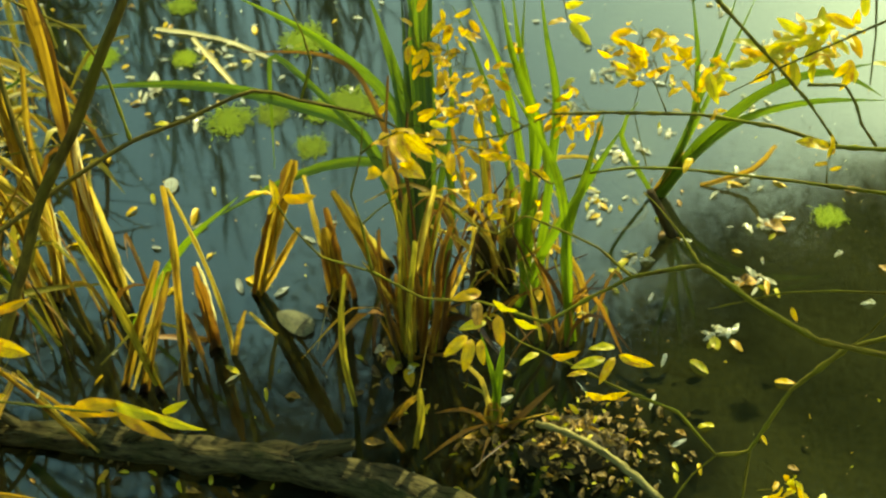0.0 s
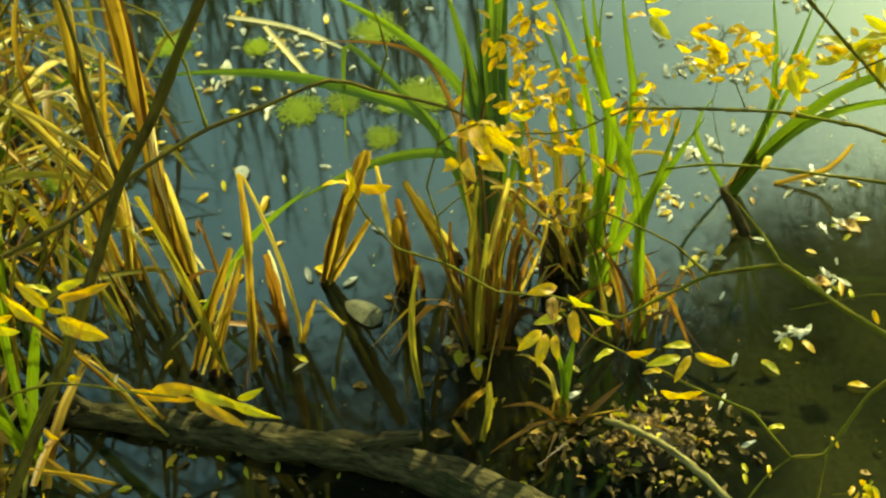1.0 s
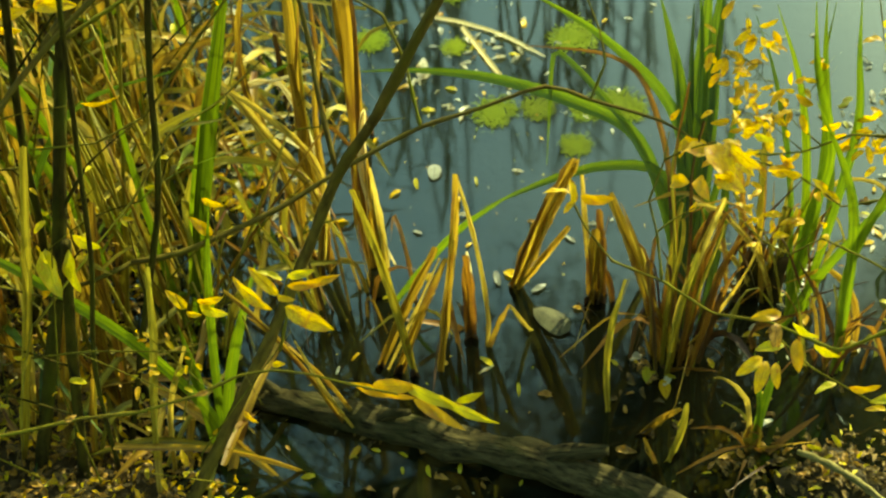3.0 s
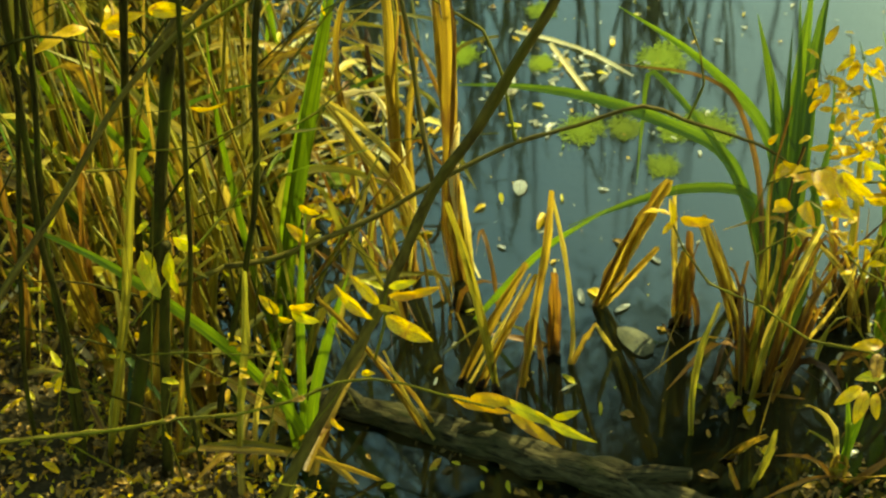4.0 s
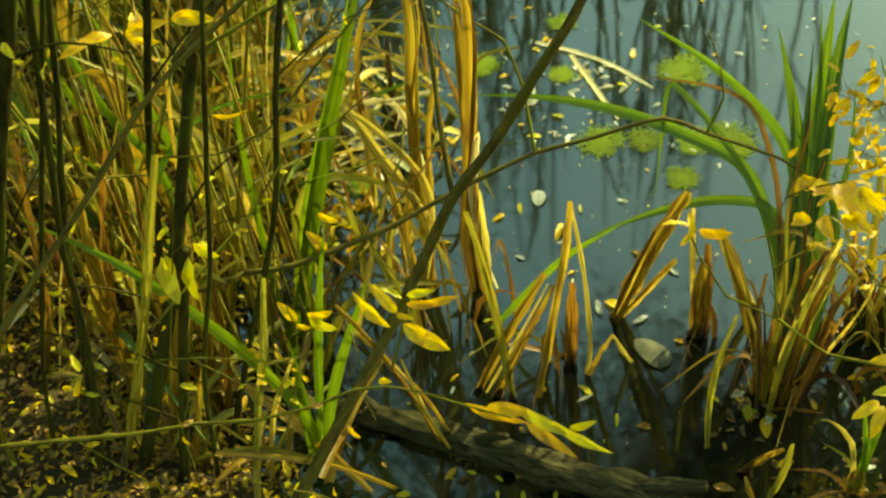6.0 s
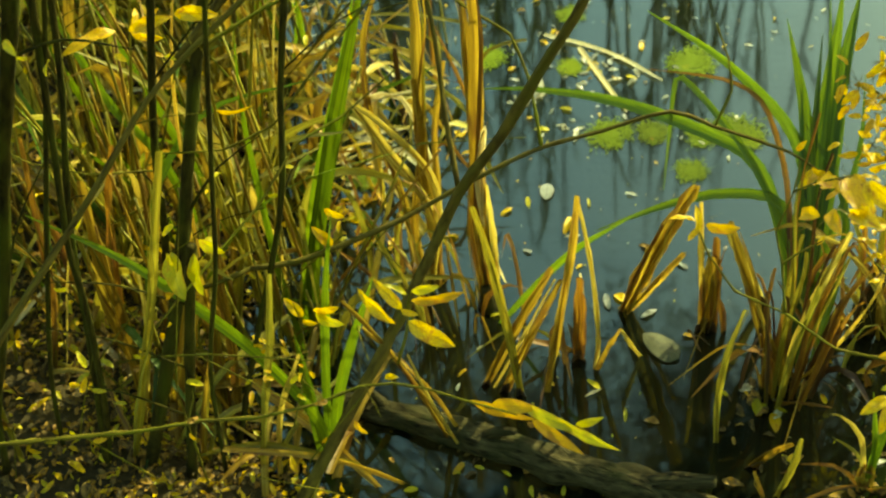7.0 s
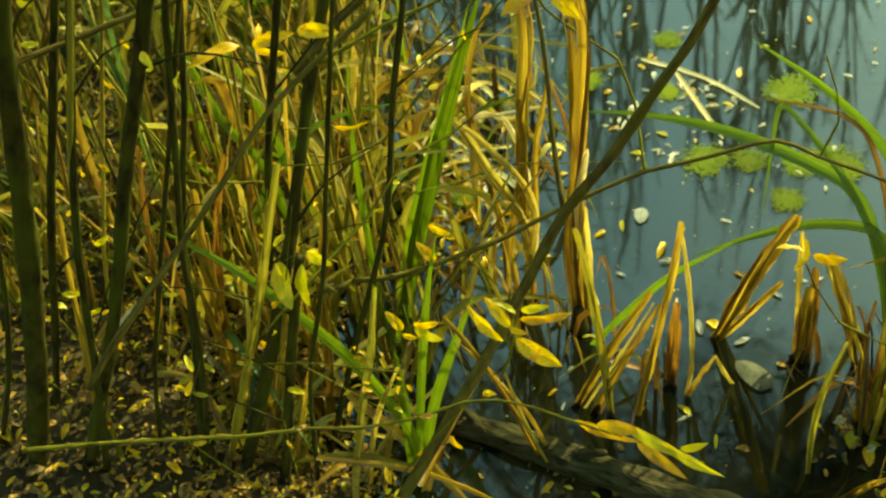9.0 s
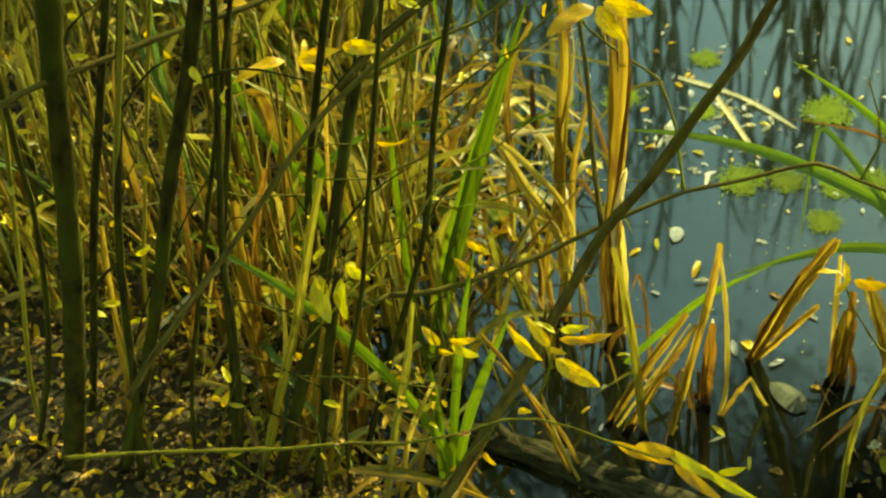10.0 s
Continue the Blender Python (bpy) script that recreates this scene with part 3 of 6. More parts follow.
G1 = [(0.701, 1.29, 0.542), (0.639, 1.312, 0.521), (0.578, 1.337, 0.507), (0.504, 1.378, 0.51), (0.396, 1.418, 0.506), (0.266, 1.444, 0.494), (0.178, 1.457, 0.484), (0.113, 1.447, 0.456), (0.061, 1.449, 0.445), (0.0, 1.457, 0.441), (-0.048, 1.472, 0.449)]
spray = branch("willow branch carrying sprays of small bright yellow leaves", [
    (G1, 0.0048, 0.0015),
    ([(0.14, 1.463, 0.454), (0.098, 1.48, 0.482), (0.056, 1.51, 0.527), (0.023, 1.527, 0.559), (-0.027, 1.524, 0.569)], 0.0014, 0.0007),
    ([(0.352, 1.448, 0.485), (0.335, 1.473, 0.52), (0.306, 1.502, 0.558), (0.327, 1.515, 0.589)], 0.0013, 0.0007),
    ([(0.399, 1.431, 0.494), (0.388, 1.454, 0.556), (0.4, 1.453, 0.598)], 0.0012, 0.0007),
    ([(0.057, 1.529, 0.511), (0.089, 1.481, 0.494), (0.079, 1.443, 0.488)], 0.0010, 0.0006),
    ([(0.114, 1.465, 0.44), (0.054, 1.465, 0.498), (-0.005, 1.439, 0.53)], 0.0010, 0.0006),
    ([(0.276, 1.45, 0.487), (0.216, 1.454, 0.482), (0.207, 1.434, 0.46)], 0.0010, 0.0006),
])
for line, n, s in (([(0.065, 1.508, 0.517), (0.023, 1.525, 0.56), (-0.031, 1.516, 0.576)], 14, 0.032), ([(0.033, 1.547, 0.564), (0.008, 1.551, 0.594), (0.059, 1.535, 0.598)], 6, 0.032),
                   ([(0.361, 1.46, 0.502), (0.336, 1.484, 0.533), (0.306, 1.502, 0.558), (0.327, 1.515, 0.589)], 18, 0.034), ([(0.4, 1.444, 0.509), (0.39, 1.461, 0.549), (0.399, 1.466, 0.582)], 5, 0.03),
                   ([(0.098, 1.486, 0.477), (0.055, 1.475, 0.501), (-0.005, 1.452, 0.513)], 14, 0.032), ([(0.018, 1.468, 0.457), (-0.024, 1.449, 0.488), (-0.057, 1.411, 0.501)], 3, 0.036),
                   ([(0.27, 1.469, 0.477), (0.218, 1.471, 0.472), (0.174, 1.455, 0.448)], 10, 0.034), ([(0.133, 1.499, 0.509), (0.108, 1.504, 0.529), (0.09, 1.492, 0.529)], 4, 0.03),
                   ([(0.399, 1.43, 0.493), (0.382, 1.423, 0.489), (0.373, 1.412, 0.482)], 2, 0.034)):
    leafy(spray, line, int(n * 2.3), s * 0.9, loose=0.02)
for kind, a, b, roll in (
    ("yellow", (-0.039, 1.142, 0.748), (-0.025, 1.078, 0.761), 0.1),
    ("yellow", (-0.021, 1.104, 0.779), (0.004, 1.057, 0.789), 0.3),
    ("yellow", (-0.008, 1.095, 0.808), (0.012, 1.094, 0.823), 0.4),
    ("yellow", (-0.046, 1.145, 0.73), (-0.075, 1.193, 0.693), 0.5),
    ("yellow", (-0.062, 1.144, 0.68), (-0.089, 1.179, 0.642), 0.3),
    ("yellow", (-0.03, 1.095, 0.744), (-0.011, 1.04, 0.775), 0.2),
    ("yellow", (-0.033, 1.095, 0.733), (-0.018, 1.059, 0.771), 0.6),
    ("lime", (0.004, 1.094, 0.807), (0.025, 1.08, 0.81), 0.4),
    ("yellow", (-0.052, 1.132, 0.702), (-0.04, 1.086, 0.719), 0.4),
    ("yellow", (-0.005, 1.078, 0.793), (0.011, 1.071, 0.802), 0.7)):
    leaf_on(reach, kind, a, b, roll, width=0.95)
for a, b, roll in (((-0.028, 1.041, 0.836), (-0.021, 1.015, 0.823), 0.2), ((-0.024, 1.042, 0.837), (0.005, 1.011, 0.831), 0.7), ((-0.01, 1.058, 0.824), (-0.032, 1.061, 0.829), 0.9)):
    leaf_on(reach, "yellow", a, b, roll)

H1 = [(0.321, 1.244, 0.885), (0.356, 1.261, 0.834), (0.433, 1.238, 0.751), (0.485, 1.234, 0.688), (0.532, 1.224, 0.621)]
high = branch("dark bare twigs crossing above the pond", [
    (H1, 0.0038, 0.002), ([(0.596, 1.2, 0.867), (0.544, 1.205, 0.835), (0.487, 1.207, 0.801), (0.431, 1.207, 0.769), (0.369, 1.202, 0.734)], 0.0026, 0.001),
    ([(0.485, 1.248, 0.704), (0.539, 1.264, 0.686), (0.563, 1.271, 0.646), (0.58, 1.278, 0.604), (0.609, 1.279, 0.561)], 0.003, 0.0024), ([(0.563, 1.307, 0.814), (0.571, 1.288, 0.75), (0.572, 1.266, 0.684)], 0.0022, 0.0014),
])
for line, n in (([(0.585, 1.304, 0.736), (0.537, 1.336, 0.723), (0.486, 1.343, 0.683), (0.447, 1.355, 0.655)], 16), ([(0.587, 1.321, 0.675), (0.532, 1.345, 0.678), (0.483, 1.364, 0.68)], 10),
                ([(0.45, 1.373, 0.599), (0.413, 1.401, 0.619), (0.382, 1.396, 0.604)], 4)):
    leafy(high, line, int(n * 1.9), 0.041, ("lime", "lime", "yellow", "lime"))
for kind, a, b, roll in (("yellow", (0.51, 1.188, 0.649), (0.469, 1.204, 0.65), 0.4), ("yellow", (0.507, 1.18, 0.639), (0.517, 1.197, 0.662), 0.6),
                         ("yellow", (0.507, 1.175, 0.634), (0.49, 1.177, 0.63), 0.4), ("yellow", (0.508, 1.169, 0.629), (0.523, 1.167, 0.633), 0.4),
                         ("lime", (0.206, 1.505, 0.619), (0.232, 1.467, 0.608), 0.2), ("lime", (0.203, 1.51, 0.625), (0.232, 1.489, 0.635), 0.6),
                         ("yellow", (0.202, 1.507, 0.622), (0.176, 1.491, 0.63), 0.6), ("lime", (0.198, 1.519, 0.637), (0.222, 1.504, 0.654), 0.3),
                         ("yellow", (0.137, 1.329, 0.488), (0.117, 1.33, 0.515), 0.3), ("yellow", (0.437, 1.0, 0.562), (0.441, 0.985, 0.552), 0.3)):
    leaf_on(high, kind, a, b, roll)
part("twig", tube([(0.191, 1.524, 0.676), (0.2, 1.507, 0.638), (0.204, 1.504, 0.618)], 0.001, 0.0007, 5), TWIG, high)
part("twig", tube([(0.504, 1.157, 0.616), (0.507, 1.175, 0.634), (0.514, 1.187, 0.65)], 0.001, 0.0007, 5), TWIG, high)


# ---- reeds and sedges ----
def frayed(pieces):
    """Each broad rusty sheath as several thin stems of uneven height."""
    r, out = random.Random(3), []
    for mat, points, width, kind in pieces:
        if mat is RUST and kind == "broken_blade" and width > 0.012:
            for k in range(3):
                off = Vector((r.gauss(0, width * 0.45), r.gauss(0, width * 0.5), 0))
                keep = [tuple(Vector(p) + off * (1 + 0.5 * n)) for n, p in enumerate(points)]
                end = Vector(keep[-2]).lerp(Vector(keep[-1]), r.uniform(0.2, 1.0))
                out.append((r.choice((RUST, SOAKED, SOAKED, RUST, OLIVE)), keep[:-1] + [tuple(end)], width * r.uniform(0.26, 0.5), kind))
        else:
            out.append((mat, points, width, kind))
    return out


def clump(name, base, label, pieces, category="reed", group=""):
    """pieces: (material, points, width, kind) with kind 'blade', 'stem' or 'broken_blade'."""
    ob = thing(name, base, label, category, group)
    for k, (mat, points, width, kind) in enumerate(pieces):
        seed = k * 7 + int(abs(points[0][0]) * 1000)
        if kind == "stem":
            mesh = tube(points, width * 0.5, width * 0.38, 7, 0.2, 0.03, seed)
        elif kind == "broken_blade":
            width *= 0.82
            if 0.014 < width < 0.03 and abs(points[0][2]) < 0.03 and points[1][2] > 0.05:
                a, way = Vector(points[0]), (Vector(points[1]) - Vector(points[0])).normalized()
                soaked, off = 0.02 + 0.03 * random.Random(seed).random(), Vector((0, -0.005, 0.001))
                part("wet_sheath", ribbon([a - way * 0.03 + off, a + way * soaked * 0.5 + off, a + way * soaked + off], width * 1.15, (0.15, -1, 0.35), 0.6, 0.35, 1.0, 0.3, 0.012, 0.9, seed + 5), SOAKED, ob)
            mesh = ribbon(points, width, (0.15, -1, 0.35), 0.55, 0.62, 0.8, 0.5 * math.sin(seed * 1.7), 0.025, 0.9, seed)
            r = random.Random(seed)
            for j in range(2 if width > 0.012 else 1):
                off = [Vector((r.gauss(0, width * 0.5), r.gauss(0, width * 0.5), 0)) for _ in points]
                loose = [Vector(p) + o * (0.4 + 0.7 * n / len(points)) for n, (p, o) in enumerate(zip(points, off))]
                end = loose[-1] - (loose[-1] - loose[-2]) * r.uniform(-0.15, 0.6)
                part("strand", ribbon(loose[:-1] + [end], width * r.uniform(0.18, 0.45), (r.uniform(-1, 1), -1, 0.3), 0.4, 0.05, 0.9, r.uniform(-2, 2), 0.03, 0.9, seed + j), mat if r.random() < 0.75 else r.choice((OLIVE, RUST, TAN)), ob)
        else:
            mesh = ribbon(points, width * 0.88, (0.1, -1, 0.5), 0.3, 0.02, 0.75, 0.5 * math.sin(seed), 0.03, 0.12, seed)
        part(kind, mesh, mat, ob)
    return ob


clump("iris_clump", (-0.055, 1.409, 0.0), "tall green iris leaves rising from a brown dry sheath", frayed([
    (GREEN, [(-0.048, 1.47, 0.0), (-0.041, 1.572, 0.127), (-0.036, 1.698, 0.285), (-0.031, 1.808, 0.422), (-0.028, 1.874, 0.505)], 0.040, "blade"),
    (GREEN, [(-0.036, 1.47, 0.0), (-0.024, 1.571, 0.127), (-0.016, 1.697, 0.284), (-0.014, 1.807, 0.421), (-0.001, 1.867, 0.496)], 0.032, "blade"),
    (GREEN, [(-0.041, 1.478, 0.0), (-0.046, 1.603, 0.167), (-0.06, 1.71, 0.3), (-0.087, 1.779, 0.386), (-0.114, 1.834, 0.455)], 0.031, "blade"),
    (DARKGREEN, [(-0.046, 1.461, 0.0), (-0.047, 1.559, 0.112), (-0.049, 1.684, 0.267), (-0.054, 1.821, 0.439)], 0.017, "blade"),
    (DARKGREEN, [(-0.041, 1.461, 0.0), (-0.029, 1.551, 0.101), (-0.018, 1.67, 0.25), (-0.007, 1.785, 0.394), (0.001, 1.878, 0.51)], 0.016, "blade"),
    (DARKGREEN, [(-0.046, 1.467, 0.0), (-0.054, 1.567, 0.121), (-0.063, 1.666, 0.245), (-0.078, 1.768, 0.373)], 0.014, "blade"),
    (GREEN, [(-0.044, 1.461, 0.0), (-0.037, 1.541, 0.088), (-0.032, 1.657, 0.233), (-0.035, 1.771, 0.376), (-0.048, 1.861, 0.489)], 0.015, "blade"),
    (GREEN, [(-0.038, 1.481, 0.0), (-0.011, 1.584, 0.142), (0.026, 1.695, 0.282), (0.022, 1.782, 0.39)], 0.014, "blade"),
    (GREEN, [(-0.044, 1.478, 0.0), (-0.045, 1.616, 0.183), (-0.082, 1.711, 0.301), (-0.205, 1.783, 0.392), (-0.349, 1.834, 0.455)], 0.023, "blade"),
    (GREEN, [(-0.051, 1.47, 0.0), (-0.068, 1.572, 0.128), (-0.135, 1.675, 0.256), (-0.242, 1.71, 0.301), (-0.389, 1.734, 0.331), (-0.528, 1.741, 0.339), (-0.64, 1.737, 0.334)], 0.025, "blade"),
    (GREEN, [(-0.051, 1.478, 0.0), (-0.067, 1.585, 0.144), (-0.145, 1.678, 0.26), (-0.201, 1.72, 0.313), (-0.262, 1.758, 0.359), (-0.289, 1.763, 0.366), (-0.292, 1.717, 0.308), (-0.293, 1.642, 0.214)], 0.014, "blade"),
    (GREEN, [(-0.051, 1.47, 0.0), (-0.054, 1.559, 0.112), (-0.088, 1.636, 0.208), (-0.178, 1.645, 0.219), (-0.28, 1.627, 0.197), (-0.408, 1.589, 0.149)], 0.021, "blade"),
    (GREEN, [(-0.011, 1.469, 0.0), (0.02, 1.596, 0.157), (-0.001, 1.666, 0.245), (-0.071, 1.73, 0.324)], 0.016, "blade"),
    (RUST, [(-0.05, 1.46, 0.0), (-0.078, 1.636, 0.208), (-0.112, 1.712, 0.302), (-0.144, 1.747, 0.346), (-0.187, 1.763, 0.366), (-0.246, 1.769, 0.374), (-0.34, 1.772, 0.377)], 0.011, "blade"),
    (RUST, [(-0.07, 1.41, 0.0), (-0.073, 1.41, 0.191), (-0.058, 1.41, 0.327)], 0.035, "broken_blade"),
    (RUST, [(-0.068, 1.388, -0.0), (-0.063, 1.366, 0.184), (-0.046, 1.344, 0.37), (-0.046, 1.333, 0.454)], 0.030, "broken_blade"),
    (RUST, [(-0.048, 1.385, 0.0), (-0.038, 1.367, 0.153), (-0.034, 1.345, 0.329), (-0.022, 1.334, 0.429)], 0.034, "broken_blade"),
    (RUST, [(-0.03, 1.389, -0.0), (-0.018, 1.367, 0.18), (-0.017, 1.35, 0.323)], 0.026, "broken_blade"),
    (STRAW, [(-0.058, 1.388, 0.0), (-0.05, 1.366, 0.183), (-0.023, 1.345, 0.354), (-0.001, 1.332, 0.465)], 0.016, "broken_blade"),
    (RUST, [(-0.082, 1.402, 0.0), (-0.084, 1.393, 0.094), (-0.083, 1.378, 0.242)], 0.020, "broken_blade"),
    (RUST, [(-0.052, 1.403, -0.0), (-0.041, 1.403, 0.168), (-0.008, 1.403, 0.369), (0.031, 1.403, 0.342)], 0.022, "broken_blade"),
    (RUST, [(-0.038, 1.408, 0.0), (-0.011, 1.408, 0.204), (0.02, 1.408, 0.298)], 0.024, "broken_blade"),
    (RUST, [(-0.062, 1.401, 0.0), (-0.083, 1.377, 0.244), (-0.101, 1.37, 0.306)], 0.020, "broken_blade"),
    (RUST, [(-0.055, 1.403, 0.0), (-0.051, 1.403, 0.24), (-0.061, 1.403, 0.434), (-0.041, 1.403, 0.642)], 0.016, "broken_blade"),
    (RUST, [(-0.02, 1.414, 0.0), (0.014, 1.414, 0.122), (0.032, 1.414, 0.237)], 0.014, "broken_blade"),
    (STRAW, [(-0.03, 1.414, 0.0), (-0.082, 1.388, 0.129), (-0.118, 1.361, 0.263)], 0.010, "broken_blade"),
    (STRAW, [(-0.045, 1.415, 0.0), (-0.007, 1.399, 0.081), (0.046, 1.358, 0.284), (0.056, 1.335, 0.398)], 0.010, "broken_blade"),
]), "iris")
clump("iris_clump", (0.119, 1.567, 0.0), "green iris leaves among brown dead stems", frayed([
    (GREEN, [(0.142, 1.511, -0.0), (0.145, 1.511, 0.209), (0.162, 1.511, 0.391), (0.121, 1.511, 0.566), (0.105, 1.511, 0.68)], 0.020, "blade"),
    (GREEN, [(0.148, 1.524, 0.0), (0.16, 1.529, 0.258), (0.154, 1.532, 0.421), (0.133, 1.535, 0.567), (0.122, 1.537, 0.67)], 0.017, "blade"),
    (GREEN, [(0.162, 1.51, -0.0), (0.184, 1.493, 0.331), (0.189, 1.486, 0.484), (0.171, 1.48, 0.61), (0.158, 1.474, 0.714)], 0.017, "blade"),
    (GREEN, [(0.153, 1.524, 0.0), (0.142, 1.552, 0.277), (0.111, 1.571, 0.472), (0.061, 1.586, 0.617)], 0.015, "blade"),
    (GREEN, [(0.143, 1.538, 0.0), (0.12, 1.576, 0.254), (0.076, 1.606, 0.456), (0.035, 1.623, 0.569)], 0.012, "blade"),
    (GREEN, [(0.174, 1.529, 0.0), (0.187, 1.559, 0.199), (0.172, 1.582, 0.351), (0.144, 1.598, 0.46), (0.148, 1.619, 0.599)], 0.013, "blade"),
    (GREEN, [(0.214, 1.387, -0.0), (0.207, 1.387, 0.2), (0.193, 1.387, 0.374), (0.164, 1.387, 0.483), (0.11, 1.387, 0.606)], 0.018, "blade"),
    (GREEN, [(0.224, 1.395, 0.0), (0.202, 1.395, 0.247), (0.23, 1.395, 0.425), (0.249, 1.395, 0.533)], 0.018, "blade"),
    (GREEN, [(0.129, 1.478, 0.0), (0.17, 1.452, 0.172), (0.212, 1.433, 0.3), (0.264, 1.41, 0.456), (0.285, 1.401, 0.514)], 0.020, "blade"),
    (RUST, [(0.088, 1.582, 0.0), (0.075, 1.582, 0.21), (0.06, 1.582, 0.382)], 0.034, "broken_blade"),
    (RUST, [(0.104, 1.582, 0.0), (0.12, 1.582, 0.179), (0.134, 1.582, 0.327)], 0.026, "broken_blade"),
    (RUST, [(0.098, 1.568, 0.0), (0.149, 1.568, 0.12), (0.158, 1.568, 0.219), (0.177, 1.568, 0.273)], 0.018, "broken_blade"),
    (RUST, [(0.21, 1.402, 0.0), (0.191, 1.402, 0.155), (0.17, 1.402, 0.242)], 0.020, "broken_blade"),
    (RUST, [(0.196, 1.416, 0.0), (0.226, 1.404, 0.122), (0.251, 1.397, 0.186)], 0.014, "broken_blade"),
    (STRAW, [(0.087, 1.554, 0.0), (0.037, 1.529, 0.124), (-0.02, 1.517, 0.184)], 0.012, "broken_blade"),
    (STRAW, [(0.117, 1.539, 0.0), (0.077, 1.525, 0.141), (0.002, 1.513, 0.256), (-0.035, 1.512, 0.266)], 0.012, "broken_blade"),
    (STRAW, [(0.108, 1.567, -0.0), (0.179, 1.591, 0.237), (0.256, 1.593, 0.258), (0.277, 1.59, 0.232)], 0.012, "broken_blade"),
]), "iris")
clump("dark_stump", (0.087, 1.561, -0.0), "black rotten reed stump standing in the water", [
    (ROT, [(0.076, 1.562, -0.0), (0.077, 1.562, 0.07), (0.08, 1.562, 0.13)], 0.038, "stem"), (ROT, [(0.113, 1.553, 0.0), (0.118, 1.553, 0.063), (0.123, 1.553, 0.108)], 0.035, "stem")], "stump")
clump("iris_clump", (0.429, 1.65, 0.0), "arching green iris leaves on a dark leaning stump", [
    (ROT, [(0.433, 1.643, 0.0), (0.409, 1.643, 0.055), (0.381, 1.643, 0.117)], 0.022, "stem"),
    (TAN, [(0.415, 1.749, -0.0), (0.441, 1.749, 0.075), (0.456, 1.749, 0.133)], 0.034, "broken_blade"),
    (GREEN, [(0.414, 1.741, 0.0), (0.461, 1.741, 0.176), (0.461, 1.741, 0.323), (0.433, 1.741, 0.494)], 0.014, "blade"),
    (GREEN, [(0.414, 1.741, 0.0), (0.464, 1.741, 0.204), (0.491, 1.741, 0.36), (0.513, 1.741, 0.49)], 0.014, "blade"),
    (GREEN, [(0.414, 1.741, 0.0), (0.465, 1.749, 0.154), (0.51, 1.756, 0.308), (0.55, 1.764, 0.459)], 0.012, "blade"),
    (GREEN, [(0.419, 1.741, 0.0), (0.482, 1.735, 0.123), (0.559, 1.731, 0.208), (0.675, 1.729, 0.243), (0.805, 1.729, 0.239)], 0.020, "blade"),
    (GREEN, [(0.419, 1.741, 0.0), (0.485, 1.741, 0.146), (0.575, 1.741, 0.252), (0.668, 1.741, 0.299), (0.729, 1.741, 0.289), (0.8, 1.741, 0.239)], 0.024, "blade"),
    (GREEN, [(0.425, 1.74, 0.0), (0.49, 1.752, 0.121), (0.573, 1.762, 0.22), (0.639, 1.767, 0.266), (0.795, 1.769, 0.294)], 0.018, "blade"),
    (GREEN, [(0.409, 1.749, 0.0), (0.338, 1.749, 0.161), (0.364, 1.749, 0.243)], 0.012, "blade"),
    (LIME, [(0.426, 1.748, 0.0), (0.467, 1.748, 0.082), (0.517, 1.748, 0.152)], 0.018, "blade"),
    (PALE, [(0.404, 1.749, 0.0), (0.388, 1.752, -0.01), (0.406, 1.77, -0.069), (0.384, 1.787, -0.128), (0.346, 1.794, -0.15)], 0.012, "broken_blade"),
    (TAN, [(0.505, 1.767, 0.0), (0.599, 1.767, 0.041), (0.635, 1.767, 0.102)], 0.014, "broken_blade"),
], "iris")
clump("green_shoot", (0.08, 1.234, 0.0), "single green shoot growing from the leaf mound", [
    (GREEN, [(0.08, 1.215, 0.02), (0.082, 1.215, 0.115), (0.094, 1.215, 0.247)], 0.016, "blade"),
    (GREEN, [(0.081, 1.215, 0.02), (0.078, 1.215, 0.131), (0.058, 1.215, 0.263)], 0.010, "blade"),
    (TAN, [(0.078, 1.212, 0.02), (0.074, 1.212, 0.049), (0.077, 1.212, 0.081)], 0.03, "broken_blade"),
    (STRAW, [(0.074, 1.215, 0.02), (0.056, 1.215, 0.147), (0.021, 1.215, 0.194), (0.008, 1.215, 0.195)], 0.011, "broken_blade")], "iris")
